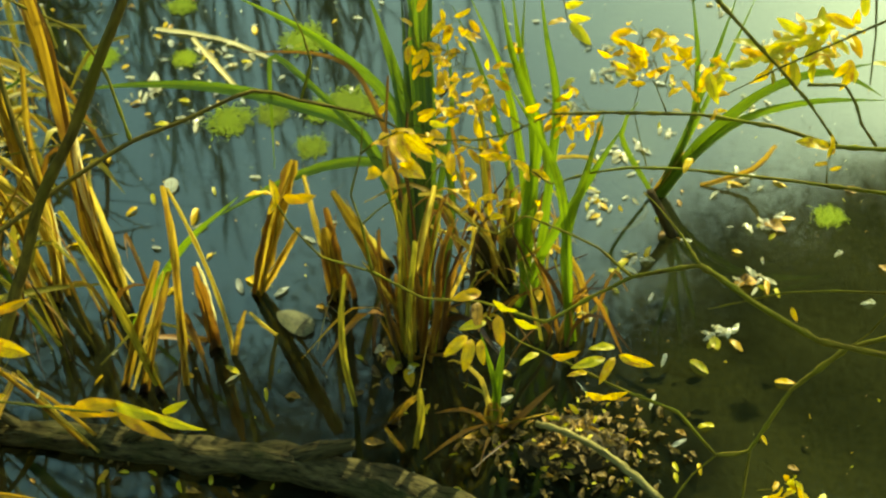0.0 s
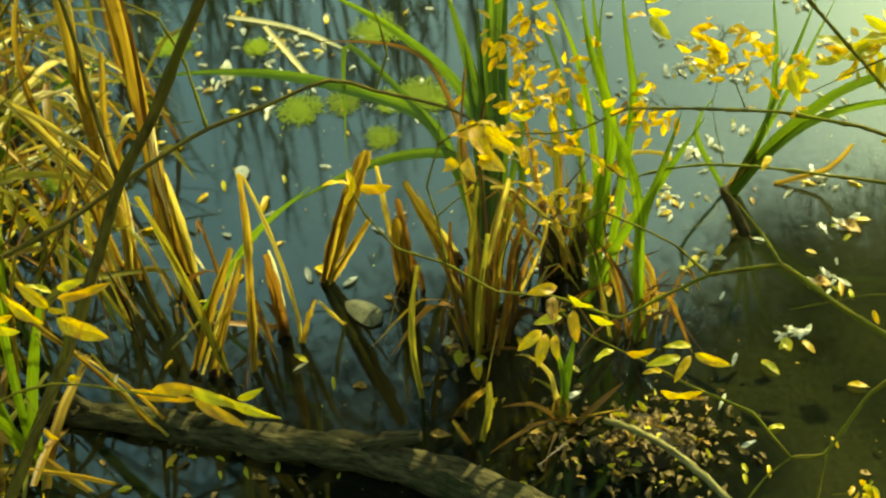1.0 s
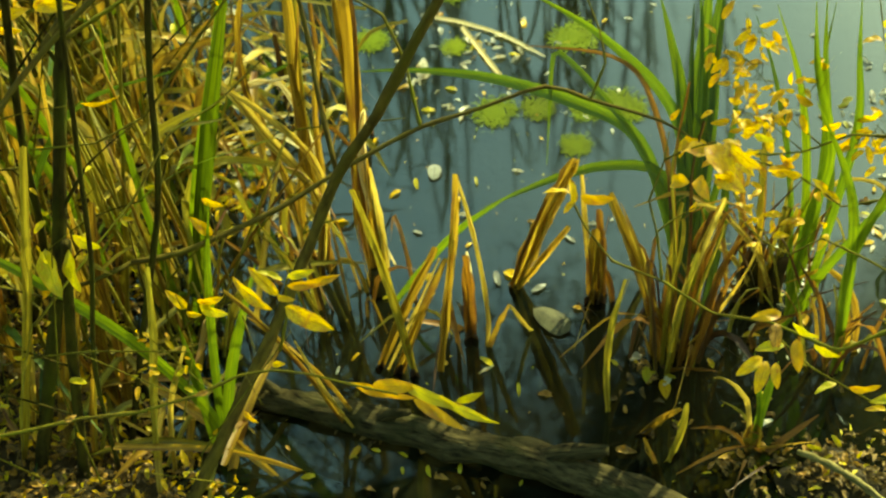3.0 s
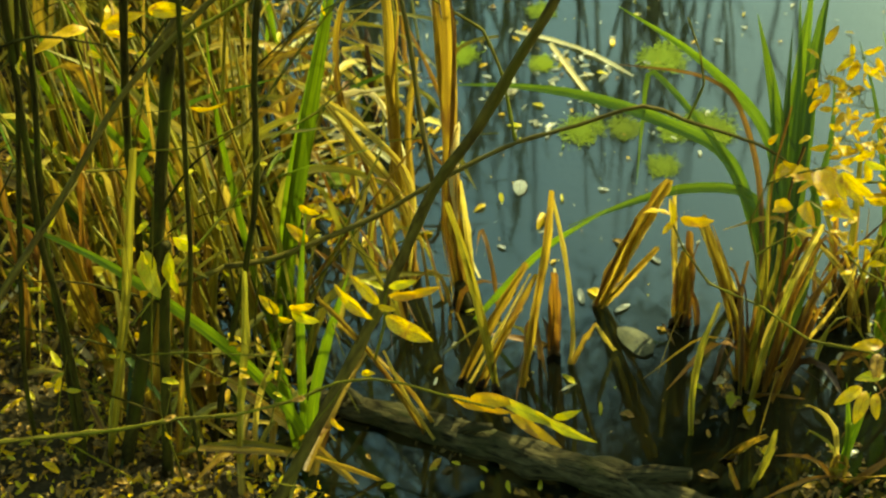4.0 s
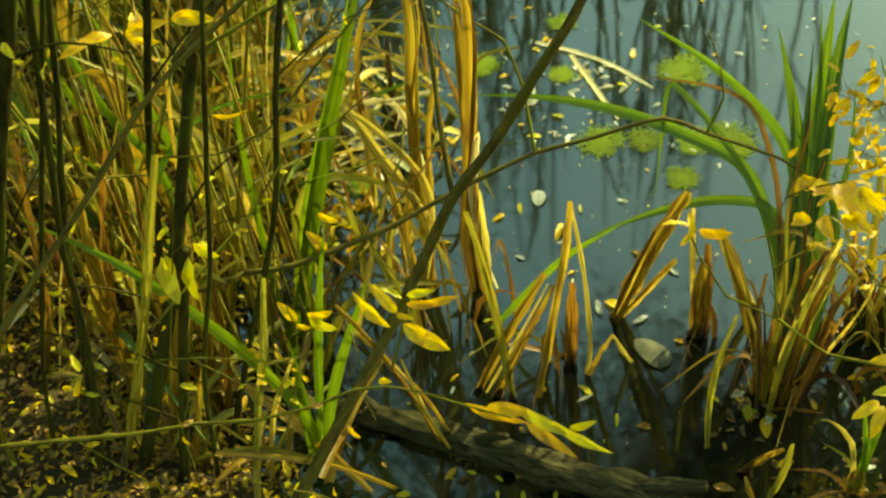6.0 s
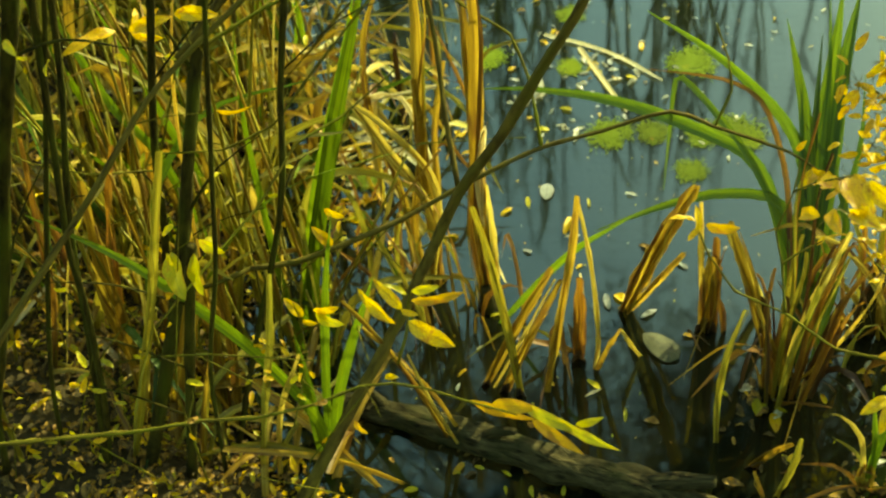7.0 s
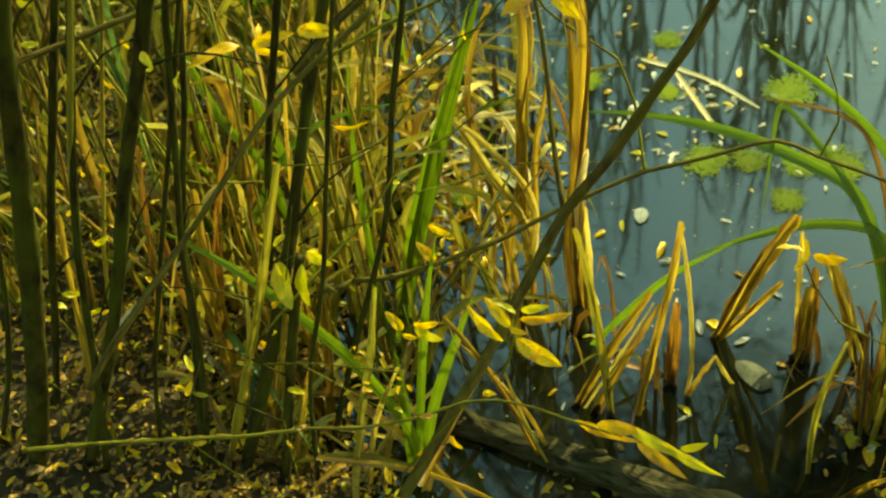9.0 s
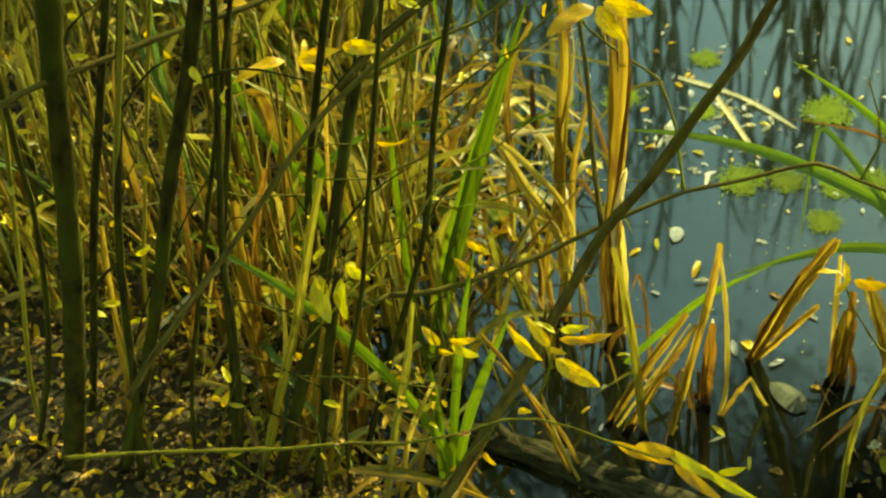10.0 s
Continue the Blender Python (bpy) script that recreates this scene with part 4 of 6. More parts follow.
clump("broken_reed", (-0.417, 1.427, 0.0), "bent and broken tan reed stub in the water", [
    (TAN, [(-0.454, 1.331, 0.0), (-0.42, 1.311, 0.229), (-0.392, 1.291, 0.411), (-0.377, 1.271, 0.547)], 0.017, "broken_blade"),
    (STRAW, [(-0.38, 1.396, 0.0), (-0.369, 1.376, 0.1), (-0.37, 1.356, 0.252), (-0.377, 1.336, 0.389), (-0.386, 1.316, 0.499)], 0.010, "broken_blade"),
    (RUST, [(-0.41, 1.411, 0.0), (-0.402, 1.391, 0.143), (-0.396, 1.371, 0.263)], 0.028, "broken_blade"),
    (PALE, [(-0.413, 1.451, 0.0), (-0.404, 1.431, 0.148), (-0.403, 1.411, 0.231)], 0.008, "broken_blade"),
    (TAN, [(-0.562, 1.334, 0.0), (-0.492, 1.314, 0.193), (-0.425, 1.294, 0.366)], 0.020, "broken_blade"),
    (TAN, [(-0.528, 1.323, 0.0), (-0.468, 1.303, 0.186), (-0.409, 1.283, 0.354)], 0.019, "broken_blade"),
    (RUST, [(-0.433, 1.398, 0.0), (-0.431, 1.378, 0.089), (-0.428, 1.358, 0.166)], 0.010, "broken_blade"),
    (STRAW, [(-0.547, 1.328, 0.0), (-0.484, 1.308, 0.171), (-0.419, 1.288, 0.35)], 0.007, "broken_blade"),
    (GREEN, [(-0.566, 1.473, 0.0), (-0.512, 1.463, 0.096), (-0.423, 1.449, 0.239), (-0.319, 1.438, 0.352)], 0.015, "blade")], "reed", "broken reeds")
clump("broken_reed", (-0.35, 1.502, 0.0), "broad bent tan reed leaning over a floating leaf", [
    (TAN, [(-0.348, 1.538, 0.0), (-0.298, 1.518, 0.17), (-0.259, 1.498, 0.294), (-0.23, 1.478, 0.386)], 0.040, "broken_blade"),
    (STRAW, [(-0.342, 1.539, 0.0), (-0.29, 1.519, 0.163), (-0.252, 1.499, 0.288), (-0.227, 1.479, 0.38)], 0.014, "broken_blade"),
    (RUST, [(-0.353, 1.534, 0.0), (-0.313, 1.514, 0.156), (-0.278, 1.494, 0.279)], 0.012, "broken_blade"),
    (TAN, [(-0.337, 1.54, 0.0), (-0.287, 1.52, 0.109), (-0.242, 1.5, 0.209)], 0.016, "broken_blade"),
    (TAN, [(-0.376, 1.393, 0.0), (-0.353, 1.373, 0.09), (-0.328, 1.353, 0.17)], 0.014, "broken_blade"),
    (STRAW, [(-0.304, 1.436, 0.0), (-0.319, 1.416, 0.055), (-0.331, 1.396, 0.116)], 0.010, "broken_blade")], "reed", "broken reeds")
clump("broken_reed", (-0.195, 1.501, 0.0), "folded tan reed sheaths standing in dark water", [
    (TAN, [(-0.202, 1.515, 0.0), (-0.2, 1.495, 0.123), (-0.194, 1.475, 0.231)], 0.030, "broken_blade"),
    (RUST, [(-0.186, 1.513, 0.0), (-0.185, 1.493, 0.111), (-0.181, 1.473, 0.213)], 0.020, "broken_blade"),
    (STRAW, [(-0.204, 1.537, 0.0), (-0.213, 1.517, 0.161), (-0.219, 1.497, 0.336)], 0.012, "broken_blade"),
    (RUST, [(-0.185, 1.535, 0.0), (-0.188, 1.515, 0.133), (-0.19, 1.495, 0.259)], 0.022, "broken_blade"),
    (STRAW, [(-0.101, 1.589, 0.0), (-0.14, 1.569, 0.114), (-0.177, 1.549, 0.233)], 0.022, "broken_blade"),
    (TAN, [(-0.102, 1.52, 0.0), (-0.127, 1.5, 0.129), (-0.154, 1.48, 0.255), (-0.17, 1.46, 0.334)], 0.020, "broken_blade"),
    (OLIVE, [(-0.158, 1.273, 0.0), (-0.161, 1.253, 0.145), (-0.153, 1.233, 0.285), (-0.135, 1.213, 0.412)], 0.013, "broken_blade")], "reed", "broken reeds")
clump("dead_leaf_stalk", (-0.051, 1.189, 0.0), "withered pale reed leaf hanging into the water", [
    (OLIVE, [(-0.056, 1.184, 0.0), (-0.04, 1.159, 0.125), (-0.037, 1.138, 0.229)], 0.016, "broken_blade"),
    (TAN, [(-0.075, 1.179, 0.0), (-0.085, 1.16, 0.063), (-0.096, 1.141, 0.127)], 0.010, "broken_blade"),
    (TAN, [(-0.097, 1.236, 0.0), (-0.07, 1.211, 0.084), (-0.044, 1.195, 0.135)], 0.020, "broken_blade")], "reed", "broken reeds")
clump("reed_clump", (-0.607, 1.482, 0.0), "upright tan reed stems with folded dry leaves", [
    (TAN, [(-0.591, 1.513, 0.0), (-0.595, 1.513, 0.214), (-0.584, 1.513, 0.441), (-0.569, 1.513, 0.649), (-0.578, 1.513, 0.798)], 0.030, "broken_blade"),
    (TAN, [(-0.604, 1.51, 0.0), (-0.61, 1.52, 0.204), (-0.595, 1.531, 0.424), (-0.594, 1.542, 0.646), (-0.597, 1.548, 0.764)], 0.022, "broken_blade"),
    (STRAW, [(-0.584, 1.52, 0.0), (-0.577, 1.52, 0.138), (-0.58, 1.52, 0.307)], 0.018, "broken_blade"),
    (PALE, [(-0.605, 1.527, 0.0), (-0.588, 1.513, 0.286), (-0.567, 1.504, 0.452), (-0.593, 1.511, 0.313), (-0.582, 1.519, 0.153), (-0.563, 1.524, 0.058)], 0.009, "broken_blade"),
    (ROT, [(-0.593, 1.504, 0.0), (-0.595, 1.504, 0.036), (-0.596, 1.504, 0.059)], 0.03, "stem"),
    (OLIVE, [(-0.497, 1.32, 0.0), (-0.506, 1.297, 0.227), (-0.518, 1.28, 0.403), (-0.531, 1.269, 0.508)], 0.018, "broken_blade")], "reed", "reeds")
clump("reed_clump", (-0.681, 1.433, 0.0), "upright tan reed stems with folded dry leaves", [
    (TAN, [(-0.7, 1.564, 0.0), (-0.702, 1.564, 0.199), (-0.697, 1.564, 0.403), (-0.679, 1.564, 0.619), (-0.684, 1.564, 0.744)], 0.026, "broken_blade"),
    (TAN, [(-0.726, 1.558, 0.0), (-0.735, 1.558, 0.138), (-0.698, 1.558, 0.343), (-0.695, 1.558, 0.495)], 0.020, "broken_blade"),
    (TAN, [(-0.701, 1.548, 0.0), (-0.687, 1.568, 0.198), (-0.679, 1.584, 0.363), (-0.653, 1.598, 0.505)], 0.016, "broken_blade"),
    (STRAW, [(-0.715, 1.538, 0.0), (-0.689, 1.538, 0.198), (-0.753, 1.538, 0.351), (-0.805, 1.538, 0.457), (-0.843, 1.538, 0.482)], 0.022, "broken_blade"),
    (STRAW, [(-0.715, 1.538, 0.0), (-0.671, 1.524, 0.285), (-0.742, 1.517, 0.423), (-0.787, 1.515, 0.467)], 0.018, "broken_blade"),
    (TAN, [(-0.748, 1.553, 0.0), (-0.752, 1.572, 0.194), (-0.796, 1.593, 0.4), (-0.784, 1.608, 0.55), (-0.746, 1.617, 0.639)], 0.016, "broken_blade"),
    (TAN, [(-0.578, 1.216, 0.0), (-0.606, 1.184, 0.16), (-0.649, 1.16, 0.278), (-0.684, 1.145, 0.354)], 0.010, "broken_blade"),
    (TAN, [(-0.594, 1.2, 0.0), (-0.624, 1.156, 0.219), (-0.659, 1.126, 0.37), (-0.689, 1.108, 0.458)], 0.012, "broken_blade"),
    (STRAW, [(-0.577, 1.192, 0.0), (-0.602, 1.155, 0.183), (-0.613, 1.126, 0.33)], 0.007, "broken_blade"),
    (PALE, [(-0.705, 1.562, 0.0), (-0.69, 1.584, 0.224), (-0.737, 1.603, 0.414), (-0.82, 1.602, 0.396), (-0.657, 1.607, 0.449)], 0.012, "broken_blade")], "reed", "reeds")



def tangle_of(base, count, spread, tall, label):
    """Thin withered leaves bent every way round the foot of a clump."""
    ob = thing("withered_leaves", base, label, "dead leaves", "withered tufts")
    r = random.Random(int(abs(base[0] * 999)) + count)
    for k in range(count):
        a = Vector(base) + Vector((r.gauss(0, spread), r.gauss(0, spread * 0.6), -0.01))
        way = Vector((r.uniform(-1, 1), r.uniform(-0.8, 0.5), 0)).normalized()
        h = tall * r.uniform(0.4, 1.1)
        reach_out = r.uniform(0.03, 0.14)
        if r.random() < 0.55:
            pts = [a, a + Vector((0, 0, h * 0.6)) + way * reach_out * 0.2, a + Vector((0, 0, h * 0.85)) + way * reach_out * 0.7, a + Vector((0, 0, h * r.uniform(0.2, 0.7))) + way * reach_out * 1.4]
        else:
            pts = [a, a + Vector((0, 0, h * 0.5)) + way * reach_out * 0.4, a + Vector((0, 0, h)) + way * reach_out]
        part("dead_leaf", ribbon(pts, r.uniform(0.004, 0.013), (r.uniform(-1, 1), -1, 0.4), 0.4, 0.05, 0.8, r.uniform(-2, 2), 0.03, 0.9, k), r.choice((TAN, RUST, OLIVE, RUST, SOAKED)), ob)
    return ob


for base, count, spread, tall in (((-0.055, 1.409, 0.0), 9, 0.035, 0.2), ((0.098, 1.568, 0.0), 26, 0.06, 0.28), ((0.201, 1.416, 0.0), 15, 0.04, 0.2), ((0.032, 1.463, 0.0), 10, 0.05, 0.18),
                                  ((-0.195, 1.508, -0.0), 4, 0.02, 0.16), ((-0.42, 1.427, 0.0), 5, 0.025, 0.18), ((-0.602, 1.482, 0.0), 5, 0.04, 0.26), ((-0.683, 1.446, 0.0), 9, 0.05, 0.35),
                                  ((0.081, 1.217, 0.0), 8, 0.02, 0.06), ((-0.769, 1.548, 0.0), 6, 0.07, 0.26), ((-0.909, 1.741, -0.0), 14, 0.1, 0.3), ((-0.873, 2.003, -0.0), 12, 0.12, 0.35)):
    tangle_of(base, count, spread, tall, "tuft of withered brown leaves round a reed clump")



def fallen_mass(base, count, spread, low, high):
    """Flattened straw lying criss-cross over the water."""
    r = random.Random(int(abs(base[0]) * 777) + count)
    ob = thing("flattened_reeds", base, "criss-cross heap of flattened straw-coloured reeds", "reed", "flattened reeds")
    for k in range(count):
        a = Vector(base) + Vector((r.gauss(0, spread), r.gauss(0, spread * 0.7), r.uniform(low, high)))
        w = r.uniform(0, 6.28)
        d = Vector((math.cos(w), math.sin(w) * 0.7, r.uniform(-0.5, 0.5))) * r.uniform(0.08, 0.22)
        part("reed", ribbon([a - d, a + Vector((0, 0, r.uniform(0.01, 0.05))), a + d - Vector((0, 0, r.uniform(0, 0.08)))], r.uniform(0.006, 0.017), (0, -0.6, 0.8), 0.4, 0.1, 0.8, r.uniform(-1, 1), 0.03, 0.7, k), r.choice((STRAW, OLIVE, TAN, OLIVE)), ob)


fallen_mass((-0.86, 1.911, 0.0), 14, 0.12, 0.02, 0.22)
fallen_mass((-1.013, 2.034, 0.0), 14, 0.15, 0.02, 0.25)
fallen_mass((-1.089, 1.864, 0.0), 10, 0.12, 0.02, 0.2)
fallen_mass((-0.824, 1.134, -0.0), 8, 0.07, 0.0, 0.06)
fallen_mass((-0.957, 1.159, 0.0), 14, 0.1, 0.02, 0.12)

clump("reed_clump", (-1.118, 1.039, 0.0), "olive and brown reed stems standing by the bank", [
    (OLIVE, [(-1.117, 1.027, -0.0), (-1.023, 1.027, 0.268), (-0.947, 1.027, 0.476), (-0.886, 1.027, 0.662), (-0.841, 1.027, 0.8)], 0.017, "broken_blade"),
    (TAN, [(-1.138, 1.16, 0.0), (-1.127, 1.16, 0.118), (-1.124, 1.16, 0.256), (-1.113, 1.16, 0.397), (-1.089, 1.16, 0.504)], 0.030, "broken_blade"),
    (STRAW, [(-1.133, 1.11, -0.0), (-1.073, 1.11, 0.179), (-1.028, 1.11, 0.336), (-0.997, 1.11, 0.499)], 0.010, "broken_blade"),
    (TAN, [(-1.087, 1.12, 0.0), (-1.034, 1.137, 0.172), (-0.977, 1.155, 0.352)], 0.014, "broken_blade")], "reed", "reeds")
clump("reed_clump", (-1.0, 1.192, 0.0), "olive and brown reed stems standing by the bank", [
    (TAN, [(-0.997, 1.192, 0.0), (-0.979, 1.192, 0.181), (-0.97, 1.192, 0.314), (-0.952, 1.192, 0.474)], 0.026, "broken_blade"),
    (TAN, [(-0.978, 1.184, 0.0), (-0.943, 1.184, 0.215), (-0.924, 1.184, 0.386), (-0.889, 1.184, 0.542)], 0.020, "broken_blade"),
    (OLIVE, [(-0.902, 1.32, 0.0), (-0.92, 1.32, 0.139), (-0.947, 1.32, 0.265), (-0.965, 1.32, 0.358), (-0.965, 1.32, 0.473)], 0.020, "broken_blade"),
    (STRAW, [(-0.946, 1.153, 0.0), (-0.886, 1.158, -0.014), (-0.846, 1.194, -0.103)], 0.016, "broken_blade"),
    (OLIVE, [(-0.893, 1.068, 0.0), (-0.846, 1.068, 0.208), (-0.8, 1.068, 0.389), (-0.767, 1.068, 0.545)], 0.014, "broken_blade"),
    (STRAW, [(-0.869, 1.086, 0.0), (-0.829, 1.086, 0.19), (-0.767, 1.086, 0.35)], 0.012, "broken_blade"),
    (TAN, [(-0.999, 1.067, 0.0), (-0.957, 1.067, 0.176), (-0.906, 1.067, 0.335)], 0.013, "broken_blade")], "reed", "reeds")

clump("reed_clump", (-1.231, 1.063, 0.05), "dark stems and rusty reed blades crowding the near bank", [
    (OLIVE, [(-1.255, 0.961, 0.05), (-1.21, 0.961, 0.397), (-1.132, 0.961, 0.683), (-1.1, 0.961, 0.799), (-1.01, 0.961, 1.046), (-0.93, 0.961, 1.266)], 0.010, "stem"),
    (BARK, [(-1.134, 1.002, 0.05), (-1.074, 1.002, 0.265), (-1.026, 1.002, 0.502), (-1.009, 1.002, 0.634), (-0.973, 1.002, 0.786), (-0.921, 1.002, 1.006), (-0.869, 1.002, 1.226)], 0.011, "stem"),
    (TAN, [(-1.113, 1.144, 0.05), (-1.095, 1.144, 0.3), (-1.08, 1.144, 0.513), (-1.065, 1.144, 0.61)], 0.030, "broken_blade"),
    (RUST, [(-1.284, 1.265, 0.05), (-1.265, 1.265, 0.167), (-1.257, 1.265, 0.273), (-1.252, 1.265, 0.372)], 0.022, "broken_blade"),
    (BARK, [(-1.438, 1.024, 0.05), (-1.312, 1.024, 0.397), (-1.224, 1.024, 0.645), (-1.138, 1.024, 0.863), (-1.051, 1.024, 1.083), (-0.964, 1.024, 1.303)], 0.014, "stem"),
    (OLIVE, [(-1.378, 1.158, 0.05), (-1.334, 1.158, 0.221), (-1.293, 1.158, 0.401), (-1.256, 1.158, 0.512), (-1.183, 1.158, 0.732), (-1.109, 1.158, 0.952), (-1.036, 1.158, 1.172)], 0.007, "stem"),
    (TAN, [(-1.049, 1.122, 0.05), (-1.008, 1.122, 0.189), (-0.967, 1.122, 0.303), (-0.934, 1.122, 0.419)], 0.024, "broken_blade"),
    (RUST, [(-1.174, 1.208, 0.05), (-1.138, 1.208, 0.275), (-1.094, 1.208, 0.473), (-1.04, 1.208, 0.625)], 0.018, "broken_blade"),
    (RUST, [(-1.321, 1.172, 0.05), (-1.235, 1.172, 0.29), (-1.195, 1.172, 0.486), (-1.157, 1.172, 0.658)], 0.016, "broken_blade"),
    (BARK, [(-1.498, 0.921, 0.05), (-1.317, 0.921, 0.439), (-1.226, 0.921, 0.71), (-1.187, 0.921, 0.911), (-1.144, 0.921, 1.131)], 0.010, "stem"),
    (BARK, [(-1.213, 1.006, 0.05), (-1.153, 1.006, 0.303), (-1.069, 1.006, 0.559), (-0.991, 1.006, 0.779), (-0.913, 1.006, 0.999), (-0.835, 1.006, 1.219)], 0.008, "stem"),
    (TAN, [(-1.358, 1.031, 0.05), (-1.293, 1.031, 0.29), (-1.253, 1.031, 0.489), (-1.217, 1.031, 0.639)], 0.014, "broken_blade"),
    (BARK, [(-0.942, 1.051, 0.05), (-0.902, 1.051, 0.322), (-0.834, 1.051, 0.567), (-0.795, 1.051, 0.746), (-0.747, 1.051, 0.966), (-0.699, 1.051, 1.186)], 0.008, "stem"),
    (TAN, [(-0.998, 1.185, 0.05), (-0.98, 1.185, 0.167), (-0.949, 1.185, 0.306)], 0.020, "broken_blade"),
    (OLIVE, [(-1.441, 0.923, 0.05), (-1.386, 0.923, 0.335), (-1.303, 0.923, 0.59), (-1.231, 0.923, 0.81), (-1.16, 0.923, 1.03), (-1.088, 0.923, 1.25)], 0.008, "stem")], "reed", "reeds")

# green leaves within the thicket
clump("iris_clump", (-0.8, 1.123, 0.0), "fresh green iris leaves growing through dry stems", [
    (GREEN, [(-0.906, 1.398, 0.0), (-0.87, 1.398, 0.197), (-0.802, 1.398, 0.441), (-0.735, 1.398, 0.66), (-0.674, 1.398, 0.845)], 0.030, "blade"),
    (GREEN, [(-0.915, 1.396, 0.0), (-0.896, 1.402, 0.126), (-0.849, 1.412, 0.328), (-0.774, 1.424, 0.567), (-0.715, 1.434, 0.769)], 0.028, "blade"),
    (GREEN, [(-0.902, 1.343, 0.0), (-0.91, 1.343, 0.186), (-0.905, 1.343, 0.409), (-0.895, 1.343, 0.591), (-0.872, 1.343, 0.755)], 0.016, "blade"),
    (GREEN, [(-0.786, 1.115, 0.0), (-0.773, 1.1, 0.155), (-0.829, 1.082, 0.334), (-0.904, 1.069, 0.459), (-0.988, 1.059, 0.558), (-1.101, 1.052, 0.632)], 0.022, "blade"),
    (GREEN, [(-0.777, 1.117, 0.0), (-0.756, 1.132, 0.149), (-0.717, 1.146, 0.289), (-0.658, 1.163, 0.456)], 0.020, "blade"),
    (GREEN, [(-0.79, 1.126, 0.0), (-0.768, 1.148, 0.215), (-0.739, 1.168, 0.418), (-0.711, 1.181, 0.555)], 0.016, "blade"),
    (GREEN, [(-0.8, 1.123, 0.0), (-0.784, 1.112, 0.226), (-0.776, 1.104, 0.376)], 0.022, "blade"),
    (OLIVE, [(-0.941, 1.39, -0.0), (-0.975, 1.39, 0.119), (-1.012, 1.39, 0.302), (-1.028, 1.39, 0.393)], 0.020, "broken_blade"),
    (GREEN, [(-1.029, 1.488, 0.0), (-1.105, 1.502, 0.276), (-1.16, 1.512, 0.473), (-1.217, 1.521, 0.662)], 0.022, "blade"),
    (GREEN, [(-1.096, 1.473, 0.0), (-1.169, 1.504, 0.305), (-1.24, 1.515, 0.419), (-1.302, 1.534, 0.608), (-1.324, 1.543, 0.703)], 0.020, "blade"),
    (GREEN, [(-1.222, 1.539, 0.0), (-1.347, 1.578, 0.392), (-1.38, 1.59, 0.51), (-1.402, 1.6, 0.611)], 0.020, "blade"),
    (STRAW, [(-0.758, 1.22, 0.0), (-0.93, 1.318, -0.245), (-1.053, 1.289, -0.172), (-1.205, 1.348, -0.321)], 0.016, "broken_blade"),
], "iris")

# ---- thicket on the bank ----
for points, r0, r1, label in (
    ([(-1.402, 0.897, 0.05), (-1.243, 0.92, 0.511), (-1.148, 0.937, 0.841), (-1.103, 0.945, 1.015), (-1.069, 0.951, 1.135)], 0.022, 0.017, "dark olive willow trunk standing on the bank"),
    ([(-1.072, 0.997, 0.03), (-0.991, 1.105, 0.315), (-0.948, 1.175, 0.499), (-0.907, 1.257, 0.714), (-0.868, 1.322, 0.884)], 0.014, 0.011, "dark brown willow stem in the thicket"),
    ([(-1.328, 0.917, 0.05), (-1.144, 0.961, 0.491), (-1.041, 0.99, 0.784), (-0.958, 1.012, 1.001), (-0.93, 1.021, 1.09)], 0.013, 0.011, "dark brown willow stem in the thicket"),
    ([(-1.204, 1.293, 0.04), (-1.039, 1.229, 0.36), (-0.939, 1.165, 0.68), (-0.812, 1.093, 1.04)], 0.008, 0.006, "olive willow shoot standing among reeds"),
    ([(-0.999, 1.022, 0.02), (-0.95, 1.046, 0.257), (-0.911, 1.064, 0.438), (-0.877, 1.078, 0.576)], 0.011, 0.009, "dark brown willow stem in the thicket"),
    ([(-1.273, 0.924, 0.06), (-1.198, 0.94, 0.371), (-1.132, 0.955, 0.675), (-1.058, 0.967, 0.921), (-0.998, 0.976, 1.104)], 0.008, 0.006, "olive willow shoot standing among reeds"),
    ([(-1.124, 0.976, 0.04), (-1.072, 1.028, 0.383), (-1.043, 1.062, 0.612), (-0.994, 1.094, 0.829), (-0.964, 1.122, 1.013)], 0.007, 0.005, "olive willow shoot standing among reeds"),
    ([(-1.733, 1.359, 0.1), (-1.692, 1.394, 0.277), (-1.696, 1.419, 0.398), (-1.747, 1.436, 0.485)], 0.010, 0.008, "dark brown willow stem in the thicket"),
    ([(-0.961, 1.131, 0.0), (-0.888, 1.182, 0.255), (-0.813, 1.232, 0.507), (-0.784, 1.275, 0.718), (-0.75, 1.312, 0.903)], 0.007, 0.005, "olive willow shoot standing among reeds")):
    ob = thing("willow_sapling", points[0], label, "stem", "willow stems")
    part("stem", tube(points, r0 * 0.8, r1 * 0.8, 12, 0.25, 0.03, int(r0 * 10000), 0.1), BARK, ob)
    for f in (0.35, 0.55, 0.8):
        p = seg(points, f)
        q = p + Vector((rng.uniform(-0.2, 0.2), rng.uniform(-0.1, 0.12), rng.uniform(0.05, 0.2)))
        part("twig", tube([p, (p + q) / 2 + Vector((0, 0, 0.02)), q], r0 * 0.22, 0.0008, 6, 0.2, 0.03, int(f * 100)), BARK, ob)
        leafy(ob, [p, q], 2, 0.024, ("yellow", "lime"))

